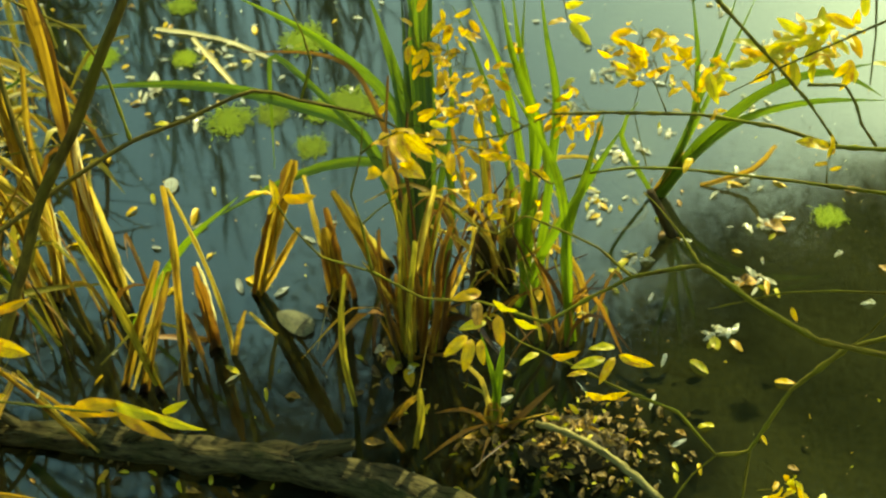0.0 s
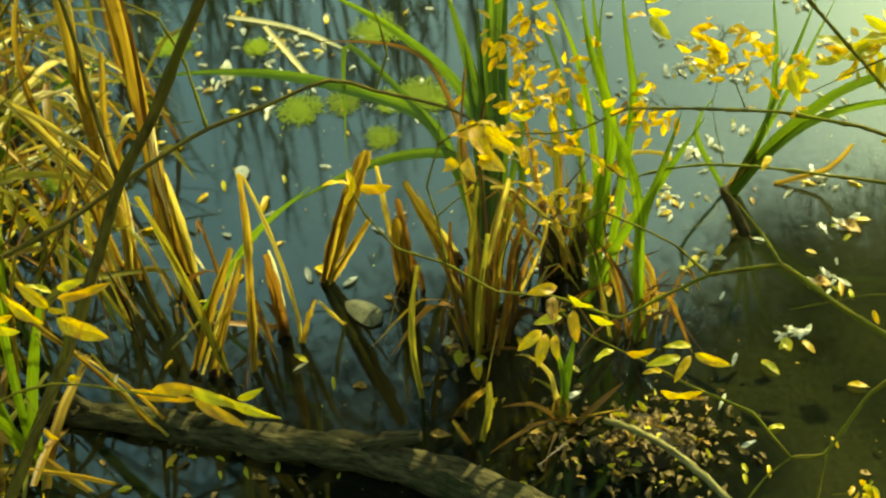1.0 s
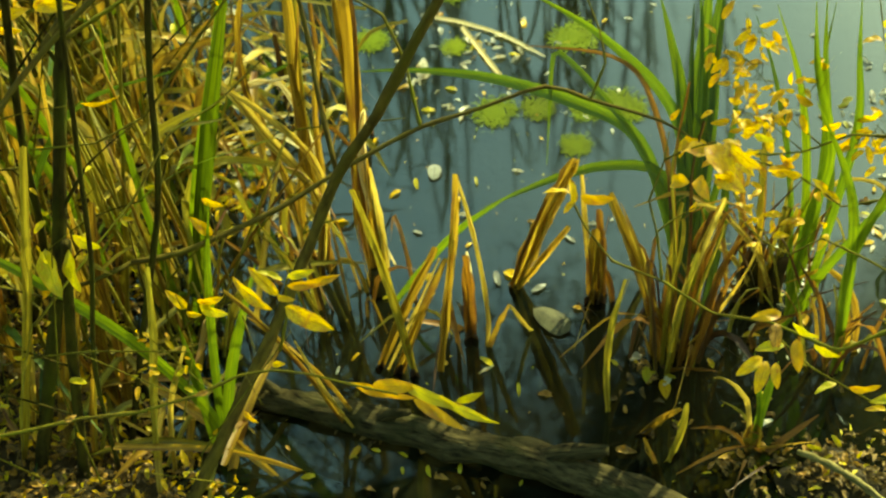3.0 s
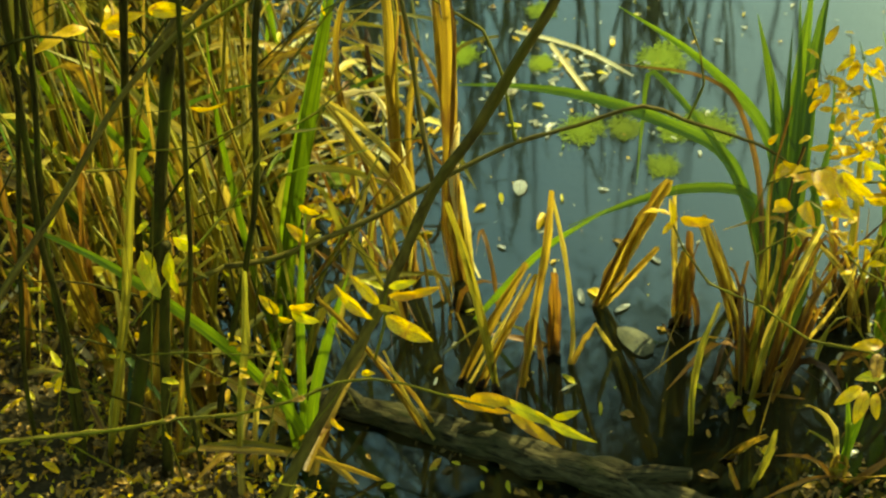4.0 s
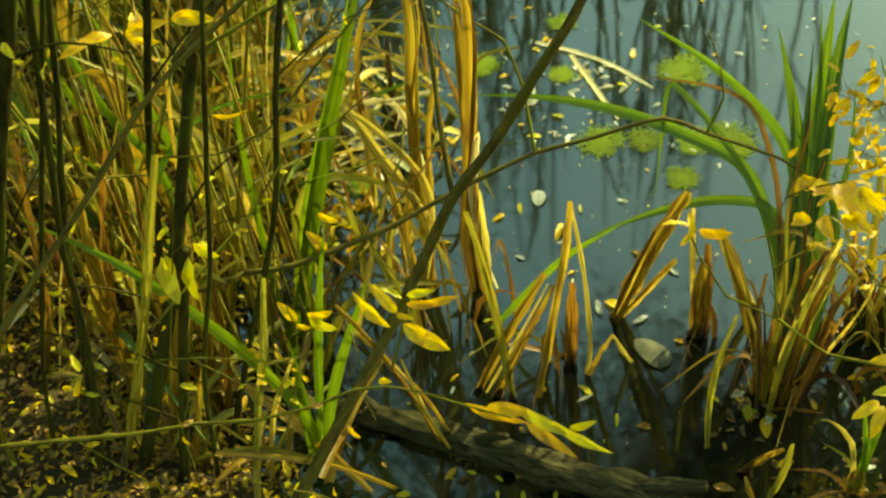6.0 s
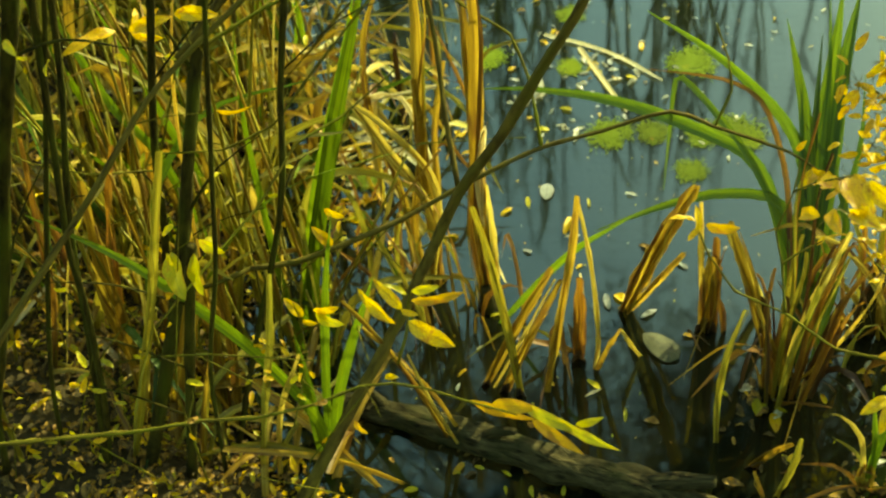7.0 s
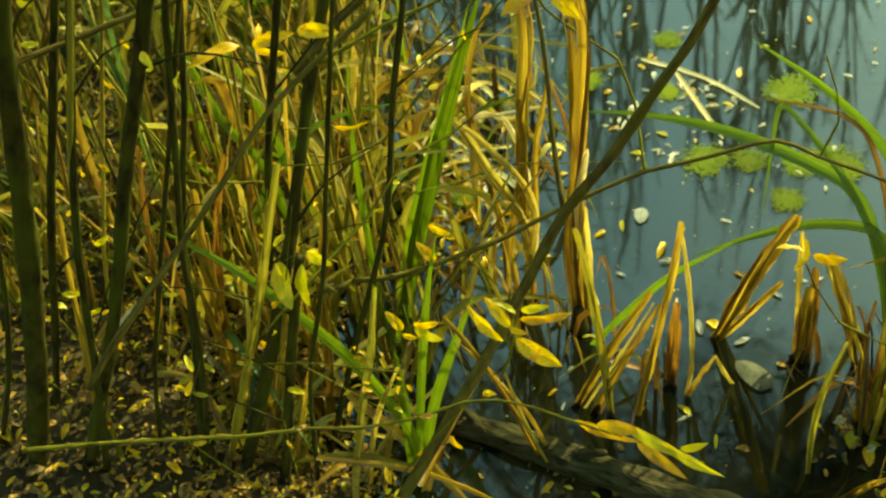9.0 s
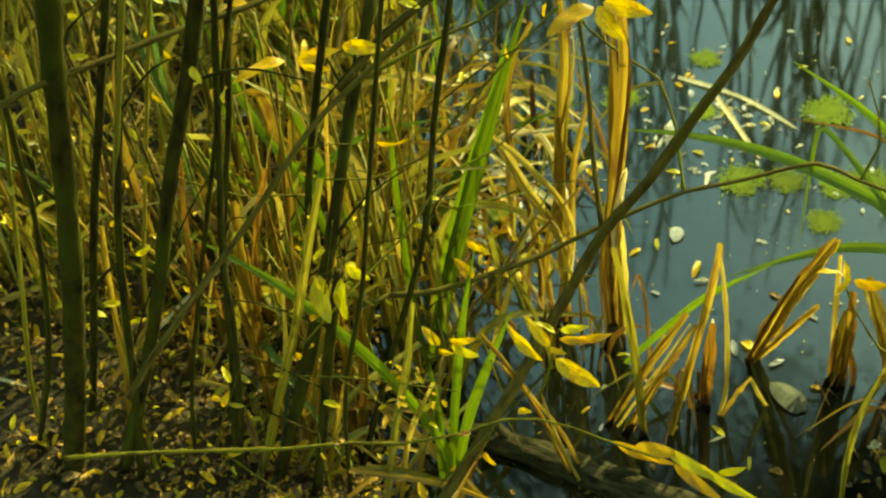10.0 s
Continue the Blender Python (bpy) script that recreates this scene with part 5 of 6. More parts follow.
P1 = [(-1.045, 0.781, 0.602), (-1.03, 0.816, 0.629), (-1.002, 0.867, 0.666), (-0.963, 0.932, 0.712), (-0.924, 0.999, 0.76), (-0.875, 1.089, 0.826), (-0.822, 1.154, 0.868), (-0.779, 1.2, 0.896), (-0.762, 1.224, 0.911)]
whip = branch("slender bowed willow whip with three yellow leaves", [
    (P1, 0.0066, 0.0046), ([(-0.882, 1.107, 0.815), (-0.896, 1.121, 0.852), (-0.911, 1.128, 0.885), (-0.915, 1.126, 0.898)], 0.0009, 0.0006),
    ([(-0.904, 1.092, 0.782), (-0.861, 1.106, 0.788), (-0.805, 1.12, 0.787), (-0.755, 1.131, 0.79)], 0.0011, 0.0005), ([(-0.838, 1.165, 0.85), (-0.842, 1.168, 0.874), (-0.851, 1.167, 0.897)], 0.0009, 0.0006),
])
for kind, a, b, roll, w in (("yellow", (-0.917, 1.137, 0.895), (-0.955, 1.073, 0.905), 0.1, 0.62), ("yellow", (-0.926, 1.13, 0.895), (-0.959, 1.128, 0.885), 0.9, 1.0),
                            ("yellow", (-0.905, 1.141, 0.89), (-0.848, 1.148, 0.908), 0.1, 0.8), ("yellow", (-0.902, 1.141, 0.888), (-0.863, 1.144, 0.878), 0.8, 0.9),
                            ("yellow", (-0.851, 1.168, 0.899), (-0.798, 1.175, 0.904), 0.2, 1.0), ("long_yellow", (-0.8, 1.111, 0.795), (-0.755, 1.13, 0.788), 1.2, 1.0),
                            ("yellow", (-0.899, 1.147, 0.893), (-0.9, 1.17, 0.905), 0.9, 1.0)):
    leaf_on(whip, kind, a, b, roll, width=w)

tangle = branch("dark thin bare twigs arching through the thicket", [
    ([(-0.641, 1.435, 0.806), (-0.686, 1.402, 0.765), (-0.758, 1.328, 0.692), (-0.809, 1.269, 0.637), (-0.876, 1.228, 0.618), (-0.959, 1.199, 0.627)], 0.0028, 0.0018),
    ([(-0.657, 1.383, 0.659), (-0.722, 1.313, 0.624), (-0.777, 1.261, 0.612), (-0.817, 1.176, 0.563), (-0.858, 1.106, 0.536), (-0.919, 0.994, 0.495)], 0.0018, 0.0030),
    ([(-1.162, 0.856, 0.981), (-1.132, 0.908, 0.986), (-1.084, 0.968, 0.984), (-1.01, 1.047, 0.986), (-0.942, 1.11, 0.987), (-0.893, 1.157, 0.99)], 0.0055, 0.0045),
    ([(-0.892, 1.212, 0.791), (-0.837, 1.266, 0.851), (-0.779, 1.302, 0.893), (-0.748, 1.312, 0.92)], 0.009, 0.008),
    ([(-0.865, 1.232, 0.798), (-0.792, 1.289, 0.824), (-0.723, 1.332, 0.843), (-0.683, 1.364, 0.867)], 0.004, 0.003),
    ([(-0.986, 1.212, 0.579), (-1.07, 1.171, 0.6), (-1.139, 1.149, 0.634), (-1.192, 1.143, 0.676)], 0.0022, 0.0014),
    ([(-1.142, 1.143, 0.802), (-1.07, 1.119, 0.711), (-1.03, 1.066, 0.629), (-1.045, 1.024, 0.603)], 0.0022, 0.0014),
])
for kind, a, b, roll in (("yellow", (-0.535, 1.223, 0.96), (-0.576, 1.169, 0.954), 0.2), ("yellow", (-0.532, 1.223, 0.959), (-0.494, 1.183, 0.942), 0.3),
                         ("yellow", (-0.526, 1.227, 0.962), (-0.465, 1.209, 0.969), 0.3), ("yellow", (-0.603, 1.25, 0.938), (-0.604, 1.24, 0.923), 0.6),
                         ("yellow", (-0.941, 1.124, 0.986), (-0.983, 1.098, 0.988), 0.8)):
    leaf_on(tangle, kind, a, b, roll)

low = branch("small sprays of yellow leaves among green blades", [
    ([(-0.768, 1.014, 0.265), (-0.757, 1.088, 0.337), (-0.768, 1.118, 0.391), (-0.774, 1.122, 0.424)], 0.0016, 0.0008),
    ([(-0.728, 1.203, 0.43), (-0.734, 1.222, 0.471), (-0.738, 1.231, 0.503)], 0.0012, 0.0008),
    ([(-0.735, 1.048, 0.312), (-0.784, 1.063, 0.363), (-0.814, 1.07, 0.401)], 0.0012, 0.0008),
], name="leafy_twig")
for kind, a, b, roll in (("yellow", (-0.737, 1.214, 0.53), (-0.705, 1.209, 0.525), 0.5), ("yellow", (-0.719, 1.181, 0.491), (-0.742, 1.179, 0.528), 0.2),
                         ("yellow", (-0.713, 1.21, 0.515), (-0.712, 1.191, 0.511), 0.2), ("yellow", (-0.767, 1.129, 0.386), (-0.79, 1.127, 0.422), 0.3),
                         ("lime", (-0.752, 1.136, 0.385), (-0.707, 1.121, 0.381), 0.4), ("yellow", (-0.755, 1.139, 0.389), (-0.716, 1.141, 0.401), 0.7),
                         ("yellow", (-0.769, 1.124, 0.382), (-0.743, 1.114, 0.391), 0.5)):
    leaf_on(low, kind, a, b, roll)
leafy(low, [(-0.747, 1.071, 0.334), (-0.79, 1.078, 0.357), (-0.84, 1.081, 0.382)], 12, 0.019, ("yellow", "lime"), 1.0, 0.0)
leafy(low, [(-0.766, 1.038, 0.318), (-0.802, 1.054, 0.344), (-0.829, 1.024, 0.336)], 8, 0.019, ("yellow", "lime"), 1.0, 0.0)
hung = branch("two broad torn yellow leaves hanging from a twig", [([(-0.845, 1.094, 0.606), (-0.875, 1.073, 0.59), (-0.898, 1.06, 0.578)], 0.0011, 0.0007)], name="leafy_twig")
for kind, a, b, roll in (("lime", (-0.901, 1.06, 0.58), (-0.879, 1.009, 0.539), 0.1), ("lime", (-0.874, 1.069, 0.572), (-0.852, 1.025, 0.537), 0.5), ("lime", (-0.869, 1.084, 0.582), (-0.835, 1.081, 0.56), 0.4)):
    leaf_on(hung, kind, a, b, roll, width=1.2)


def wild_reed(x, y, count, tall, group, green=0.1):
    """A clump of standing and fallen dry reeds, each stem with a bent blade."""
    z = max(ground_z(x, y), -0.02)
    ob = thing("reed_clump", (x, y, z), rng.choice(("dense tan and olive dry reeds on the bank", "tangled dry reeds with bent brown leaves")), "reed", group)
    for k in range(count):
        px, py = x + rng.gauss(0, 0.07), y + rng.gauss(0, 0.07)
        pz = min(ground_z(px, py), 0.06) - 0.02
        h = tall * rng.uniform(0.45, 1.1)
        lean = Vector((rng.gauss(0.02, 0.16), rng.gauss(-0.02, 0.14), 1)).normalized()
        a = Vector((px, py, pz))
        sag = Vector((rng.gauss(0, 0.05), rng.gauss(0, 0.05), 0))
        kind = rng.random()
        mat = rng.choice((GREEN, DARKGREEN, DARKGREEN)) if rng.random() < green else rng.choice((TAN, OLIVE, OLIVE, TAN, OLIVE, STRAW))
        if kind < 0.45:
            pts = [a, a + lean * h * 0.5 + sag * 0.5, a + lean * h + sag]
            part("stem", tube(pts, rng.uniform(0.003, 0.006), 0.002, 6, 0.2, 0.08, k), rng.choice((OLIVE, OLIVE, TAN)), ob)
        elif kind < 0.8:
            pts = [a, a + lean * h * 0.35, a + lean * h * 0.72 + sag, a + lean * h * 0.95 + sag * 3 + Vector((0, 0, -0.03))]
            part("blade", ribbon(pts, rng.uniform(0.009, 0.022), (rng.uniform(-1, 1), -1, 0.4), 0.25, 0.1, 0.8, rng.uniform(-1.5, 1.5), 0.06, 0.5, k), mat, ob)
        else:
            way = Vector((rng.uniform(-1, 1), rng.uniform(-0.7, 0.7), 0)).normalized()
            top = a + lean * h * 0.55
            pts = [a, a + lean * h * 0.4, top + way * 0.04, top + way * 0.16 - Vector((0, 0, 0.06)), top + way * 0.26 - Vector((0, 0, h * rng.uniform(0.15, 0.4)))]
            part("bent_blade", ribbon(pts, rng.uniform(0.007, 0.016), (rng.uniform(-0.5, 0.5), -1, 0.6), 0.25, 0.1, 0.8, rng.uniform(-1, 1), 0.04, 0.5, k), mat, ob)
    return ob


for k in range(66):
    y = rng.uniform(1.25, 2.9)
    x = shore_x(y) - 1.25 * rng.random() ** 1.2 + 0.2
    wild_reed(x, y, 15, rng.uniform(0.5, 1.0), "thicket reeds", 0.22)
for k in range(8):
    wild_reed(rng.uniform(-1.4, -0.85), rng.uniform(1.7, 2.7), 9, rng.uniform(0.3, 0.65), "thicket reeds", 0.15)
for k in range(52):
    y = rng.uniform(0.95, 2.3)
    x = shore_x(y) - rng.uniform(-0.1, 0.9)
    a = Vector((x, y, max(ground_z(x, y), 0) - 0.01))
    h = rng.uniform(0.08, 0.7)
    pts = [a, a + Vector((rng.gauss(0, 0.05), rng.gauss(0, 0.05), h * 0.5)), a + Vector((rng.gauss(0, 0.12), rng.gauss(0, 0.12), h))]
    shoot = branch("thin willow shoot with scattered yellow leaves", [(pts, 0.0022, 0.0009)], "shoot", "willow_shoot", "willow shoots")
    leafy(shoot, pts, rng.randint(3, 8), 0.025, ("yellow", "yellow", "lime"), 1.2, 0.3)

for k in range(11):
    a = Vector((rng.uniform(-1.75, -1.05), rng.uniform(0.85, 1.3), 0))
    a.z = max(ground_z(a.x, a.y), 0) - 0.01
    pts = [a, a + Vector((rng.gauss(0, 0.03), rng.gauss(0, 0.03), 0.1)), a + Vector((rng.gauss(0, 0.06), rng.gauss(0, 0.05), rng.uniform(0.16, 0.38)))]
    seedling = branch("small upright seedling with yellow-green leaves", [(pts, 0.0016, 0.0008)], "shoot", "willow_seedling", "seedlings")
    leafy(seedling, pts, rng.randint(3, 7), 0.028, ("brown", "yellow", "lime"), 1.3, 0.2)

for k in range(34):
    y = rng.uniform(1.15, 2.6)
    x = shore_x(y) - rng.uniform(-0.12, 1.1)
    a = Vector((x, y, max(ground_z(x, y), -0.02) - 0.02))
    h = rng.uniform(0.6, 1.15)
    lean = Vector((rng.gauss(0, 0.1), rng.gauss(0, 0.08), 1))
    pts = [a, a + lean * h * 0.4 + Vector((rng.gauss(0, 0.012), 0, 0)), a + lean * h * 0.75 + Vector((rng.gauss(0, 0.015), 0, 0)), a + lean * h]
    b = a + lean * h * rng.uniform(0.4, 0.7)
    c = b + Vector((rng.uniform(-0.22, 0.22), rng.uniform(-0.15, 0.1), rng.uniform(0.08, 0.3)))
    branch("thin dark upright willow shoot on the bank", [(pts, rng.uniform(0.004, 0.0095), 0.003), ([b, (b + c) / 2 + Vector((0, 0, 0.02)), c], 0.0018, 0.0008)], "shoot", "willow_shoot", "willow shoots")
for k in range(46):
    y = rng.uniform(0.95, 2.2)
    x = shore_x(y) - rng.uniform(-0.05, 0.95)
    z = max(ground_z(x, y), 0)
    w = rng.uniform(-0.6, 3.6)
    d = Vector((math.cos(w), math.sin(w), rng.uniform(-0.05, 0.25))) * rng.uniform(0.08, 0.3)
    a = Vector((x, y, z + 0.012))
    ob = thing("fallen_reed", a, "dry broken reed lying on the bank", "reed", "fallen reeds")
    part("stalk", ribbon([a, a + d * 0.5 + Vector((0, 0, 0.012)), a + d], rng.uniform(0.005, 0.014), (0, -0.3, 1), 0.4, 0.3, 0.9, rng.uniform(-1, 1), 0.03, 0.7, k), rng.choice((STRAW, TAN, PALE, OLIVE)), ob)

for k in range(40):
    y = rng.uniform(1.1, 2.3)
    x = shore_x(y) - rng.uniform(-0.2, 1.0)
    a = Vector((x, y, max(ground_z(x, y), 0) + rng.uniform(-0.01, 0.0)))
    w = rng.choice((-1, 1)) * rng.uniform(0.3, 1.3)
    d = Vector((math.sin(w), rng.uniform(-0.5, 0.5), abs(math.cos(w)) + 0.3)).normalized() * rng.uniform(0.5, 1.0)
    bow = Vector((rng.gauss(0, 0.05), rng.gauss(0, 0.05), rng.uniform(0, 0.1)))
    pts = [a, a + d * 0.33 + bow * 0.8, a + d * 0.66 + bow, a + d]
    c = a + d * 0.6 + bow
    e = c + Vector((rng.uniform(-0.2, 0.2), rng.uniform(-0.1, 0.1), rng.uniform(-0.1, 0.18)))
    branch("thin bare dark twig slanting through the reeds", [(pts, rng.uniform(0.002, 0.0042), 0.0012), ([c, (c + e) / 2, e], 0.0016, 0.0007)], "twig", "bare_twig", "slanting twigs")

# ---- floating leaves ----


def float_leaf(x, y, size, kind, name="floating_leaf", label=""):
    a = rng.uniform(0, 6.28)
    ob = new(name, rng.choice(LEAVES[kind]))
    ob.matrix_world = Matrix.LocRotScale((x, y, 0.004 + size * 0.03), Euler((rng.gauss(0, 0.1), rng.gauss(0, 0.08), a)), (size, size * rng.uniform(0.55, 1.4), size * rng.uniform(0.5, 1.3)))
    words = {"yellow": "small yellow willow leaf floating on the water", "lime": "yellow-green fallen leaf floating on the water",
             "brown": "curled brown dead leaf floating on the water", "white": "pale bleached leaf floating on the water, lightened for glints", "white_long": "long pale dead leaf floating on the water", "round": "silvery translucent oval leaf floating flat on the water", "silver": "silvery white oval leaf floating on the water"}
    return tagged(ob, label or words[kind], "leaf", "floating leaves")


for x, y, size, kind in (
    (-0.541, 1.802, 0.044, "round"), (-0.363, 1.35, 0.04, "lime"), (-0.54, 1.655, 0.022, "silver"), (0.362, 1.163, 0.034, "silver"),
    (0.57, 1.516, 0.05, "brown"), (0.585, 1.517, 0.04, "yellow"), (0.474, 1.402, 0.04, "white"), (0.5, 1.41, 0.035, "white"),
    (0.473, 1.362, 0.05, "lime"), (0.421, 1.342, 0.05, "lime"), (0.382, 1.359, 0.045, "white"), (0.606, 1.658, 0.05, "brown"),
    (0.622, 1.654, 0.04, "white"), (0.361, 1.578, 0.045, "white"), (0.357, 1.875, 0.06, "white"), (0.583, 1.77, 0.06, "white"),
    (0.557, 1.29, 0.035, "yellow"), (-0.374, 1.534, 0.04, "silver"), (-0.315, 1.523, 0.035, "silver"), (-0.244, 1.655, 0.04, "silver"),
    (-0.229, 1.701, 0.04, "white"), (-0.62, 2.11, 0.09, "white"), (-0.513, 1.979, 0.07, "white"), (0.113, 1.281, 0.055, "white_long"),
    (0.353, 1.274, 0.05, "white_long"), (-0.065, 1.331, 0.05, "white"), (-0.1, 1.374, 0.05, "lime"), (-0.07, 1.347, 0.04, "yellow"),
    (0.405, 1.63, 0.03, "brown"), (0.467, 1.619, 0.035, "white"), (0.77, 1.456, 0.04, "white"), (-0.483, 1.761, 0.05, "yellow"),
    (-0.456, 1.714, 0.045, "white"), (-0.236, 1.496, 0.02, "yellow"), (-0.372, 1.57, 0.04, "yellow"), (-0.36, 1.351, 0.05, "white_long"),
    (-0.587, 1.485, 0.035, "lime"), (-0.604, 1.358, 0.022, "yellow"), (-0.128, 1.384, 0.05, "white"), (-0.626, 2.1, 0.07, "white")):
    float_leaf(x, y, size * (0.7 if kind.startswith("white") else 0.8 if kind == "lime" else 1.0), kind)

pod = thing("floating_oval_leaf", (-0.259, 1.452, 0.0), "mottled grey-green oval leaf floating beside a reed", "leaf")
mesh = leaf_mesh(0.47, 0.2, -0.22, 0.06, 4, 0.45)
mesh.transform(Matrix.Translation((-0.306, 1.481, 0.012)) @ Matrix.Rotation(math.atan2(1.428 - 1.481, -0.212 - -0.306), 4, "Z") @ Matrix.Diagonal((0.082, 0.072, 0.06, 1)))
part("leaf", mesh, leaf_material("mottled_leaf", (0.10, 0.096, 0.04), (0.065, 0.062, 0.026), (0.03, 0.029, 0.012), 0.1, 0.5, 0.85), pod)


def weed_mesh(seed):
    """A fuzzy tuft of water weed of width 1, spread flat at the surface."""
    r = random.Random(seed)
    verts, faces, uvs = [], [], []
    for k in range(1350):
        a = r.uniform(0, 6.283)
        lobe = 0.78 + 0.42 * noise.noise(Vector((math.cos(a) * 1.7 + seed, math.sin(a) * 1.7, 2)))
        root = abs(0.34 * lobe * math.sqrt(r.random()) + r.gauss(0, 0.10))
        way = a + r.gauss(0, 0.55) if root > 0.2 else r.uniform(0, 6.283)
        p = Vector((math.cos(a) * root, math.sin(a) * root, r.uniform(0.0, 0.03)))
        d = Vector((math.cos(way), math.sin(way), 0)) * r.uniform(0.04, 0.10)
        side = Vector((-d.y, d.x, r.uniform(-0.01, 0.01))) * r.uniform(0.08, 0.17)
        n = len(verts)
        for f, w in ((0, 0.5), (0.35, 1), (0.75, 0.7), (1, 0.05)):
            q = p + d * f + Vector((0, 0, 0.05 * f * (1 - f)))
            verts += [q - side * w, q + side * w]
        for j in range(3):
            faces.append((n + 2 * j, n + 2 * j + 1, n + 2 * j + 3, n + 2 * j + 2))
            uvs += [0, k * 0.31 + j * 0.01, 1, k * 0.31 + j * 0.01, 1, k * 0.31 + j * 0.01 + 0.01, 0, k * 0.31 + j * 0.01 + 0.01]
    mesh = bpy.data.meshes.new("weed")
    mesh.from_pydata(verts, [], faces)
    mesh.uv_layers.new(name="UVMap").data.foreach_set("uv", uvs)
    return mesh


for x, y, size in ((-0.299, 2.274, 0.13), (-0.446, 2.015, 0.12), (-0.265, 1.923, 0.085), (-0.191, 2.052, 0.13), (-0.56, 2.226, 0.07),
                   (-0.593, 2.418, 0.08), (-0.751, 2.239, 0.10), (-0.356, 2.029, 0.09), (-0.252, 2.034, 0.09), (-0.161, 2.035, 0.09), (0.735, 1.67, 0.07), (-0.919, 1.812, 0.08), (-1.119, 1.731, 0.08)):
    mesh = weed_mesh(int(x * 1000) % 97)
    mesh.materials.append(WEED)
    ob = tagged(new("water_weed", mesh), "fuzzy yellow-green tuft of water weed at the surface", "water plant", "water weed tufts")
    ob.matrix_world = Matrix.LocRotScale((x, y, 0.003), Euler((0, 0, rng.uniform(0, 6.3))), (size, size, size * 0.5))


def debris(x, y, count, spread, kinds, size, label):
    ob = thing("floating_debris", (x, y, 0.0), label, "debris", "floating debris")
    for k in range(count):
        a = Vector((x + rng.gauss(0, spread), y + rng.gauss(0, spread * 0.8), 0.003))
        w = rng.uniform(0, 6.28)
        d = Vector((math.cos(w), math.sin(w), rng.uniform(-0.03, 0.16))) * size * rng.uniform(0.5, 1.3)
        leaf_on(ob, rng.choice(kinds), a, a + d, rng.gauss(0, 0.35), (0, 0, 1))
    return ob


PALE_MIX = ("white", "white", "white_long", "flat_lime", "flat_yellow", "white")
for x, y, count, spread in ((0.362, 2.195, 9, 0.022), (0.342, 2.112, 6, 0.016), (0.426, 2.099, 10, 0.02), (0.251, 2.043, 10, 0.025),
                            (0.363, 1.877, 9, 0.018), (0.46, 1.92, 6, 0.014), (0.639, 1.988, 10, 0.025), (0.718, 2.171, 8, 0.022),
                            (0.619, 2.306, 6, 0.02), (0.58, 1.767, 10, 0.02), (0.609, 1.658, 10, 0.016), (0.574, 1.517, 9, 0.016),
                            (0.307, 1.737, 12, 0.03), (0.36, 1.576, 7, 0.012), (0.486, 1.401, 7, 0.012), (0.161, 1.623, 12, 0.03),
                            (0.095, 1.569, 10, 0.03), (-0.615, 2.094, 5, 0.03), (-0.552, 1.993, 4, 0.025), (-0.47, 2.241, 10, 0.04),
                            (-0.622, 2.111, 3, 0.025), (-0.944, 1.894, 14, 0.05), (-0.841, 1.756, 14, 0.05), (-0.966, 1.764, 12, 0.05),
                            (-1.156, 2.306, 10, 0.05), (-0.511, 2.252, 8, 0.03)):
    debris(x, y, int(count * 1.25), spread * 1.1, PALE_MIX, 0.027, "cluster of pale and yellow dead leaves floating together")
for base, count, spread in (((-0.095, 1.375, 0.0), 12, 0.022), ((-0.128, 1.321, 0.0), 8, 0.02), ((-0.059, 1.255, 0.0), 8, 0.025), ((0.045, 1.197, 0.0), 10, 0.02), ((-0.57, 1.206, 0.0), 12, 0.03), ((-0.525, 1.136, 0.0), 12, 0.05), ((-0.324, 1.103, 0.0), 10, 0.05)):
    debris(base[0], base[1], count, spread, ("flat_lime", "rotten", "brown", "rotten", "rotten"), 0.021, "small heap of yellow and brown leaves on the water")
for x, y, count in ((-1.096, 1.709, 16), (-0.894, 1.772, 14), (-0.954, 1.649, 16), (-1.0, 1.761, 16), (-0.813, 1.659, 8), (-0.889, 1.841, 10)):
    debris(x, y, count, 0.05, ("flat_yellow", "flat_lime", "yellow", "white"), 0.032, "bright yellow leaves floating among the reeds")
for pts, w in (([(-0.554, 2.295, -0.0), (-0.489, 2.195, -0.0), (-0.417, 2.085, 0.0)], 0.012), ([(-0.506, 2.294, -0.0), (-0.437, 2.256, 0.0), (-0.356, 2.198, 0.0)], 0.011), ([(0.193, 1.637, 0.0), (0.095, 1.569, -0.0), (0.032, 1.556, 0.0)], 0.012),
               ([(-0.641, 2.332, 0.0), (-0.546, 2.307, 0.0), (-0.478, 2.278, 0.0)], 0.012), ([(-0.985, 1.942, 0.0), (-0.855, 1.894, 0.0), (-0.774, 1.822, 0.0)], 0.014), ([(-0.999, 1.864, 0.0), (-0.936, 1.952, 0.0), (-0.844, 1.989, 0.0)], 0.012)):
    pts = [Vector(p) + Vector((0, 0, 0.006)) for p in pts]
    ob = thing("floating_reed", pts[0], "pale dead reed leaf floating on the water", "reed", "floating reeds")
    part("blade", ribbon(pts, w, (0, 0, 1), 0.3, 0.3, 0.8, 0.2, 0.02, 0.6, int(w * 5000)), PALE, ob)


def scatter(count, spots, kinds, size):
    for k in range(count):
        cx, cy, sx, sy = rng.choice(spots)
        x, y = rng.gauss(cx, sx), rng.gauss(cy, sy)
        if ground_z(x, y) < -0.02:
            float_leaf(x, y, size * rng.uniform(0.35, 1.25), rng.choice(kinds))


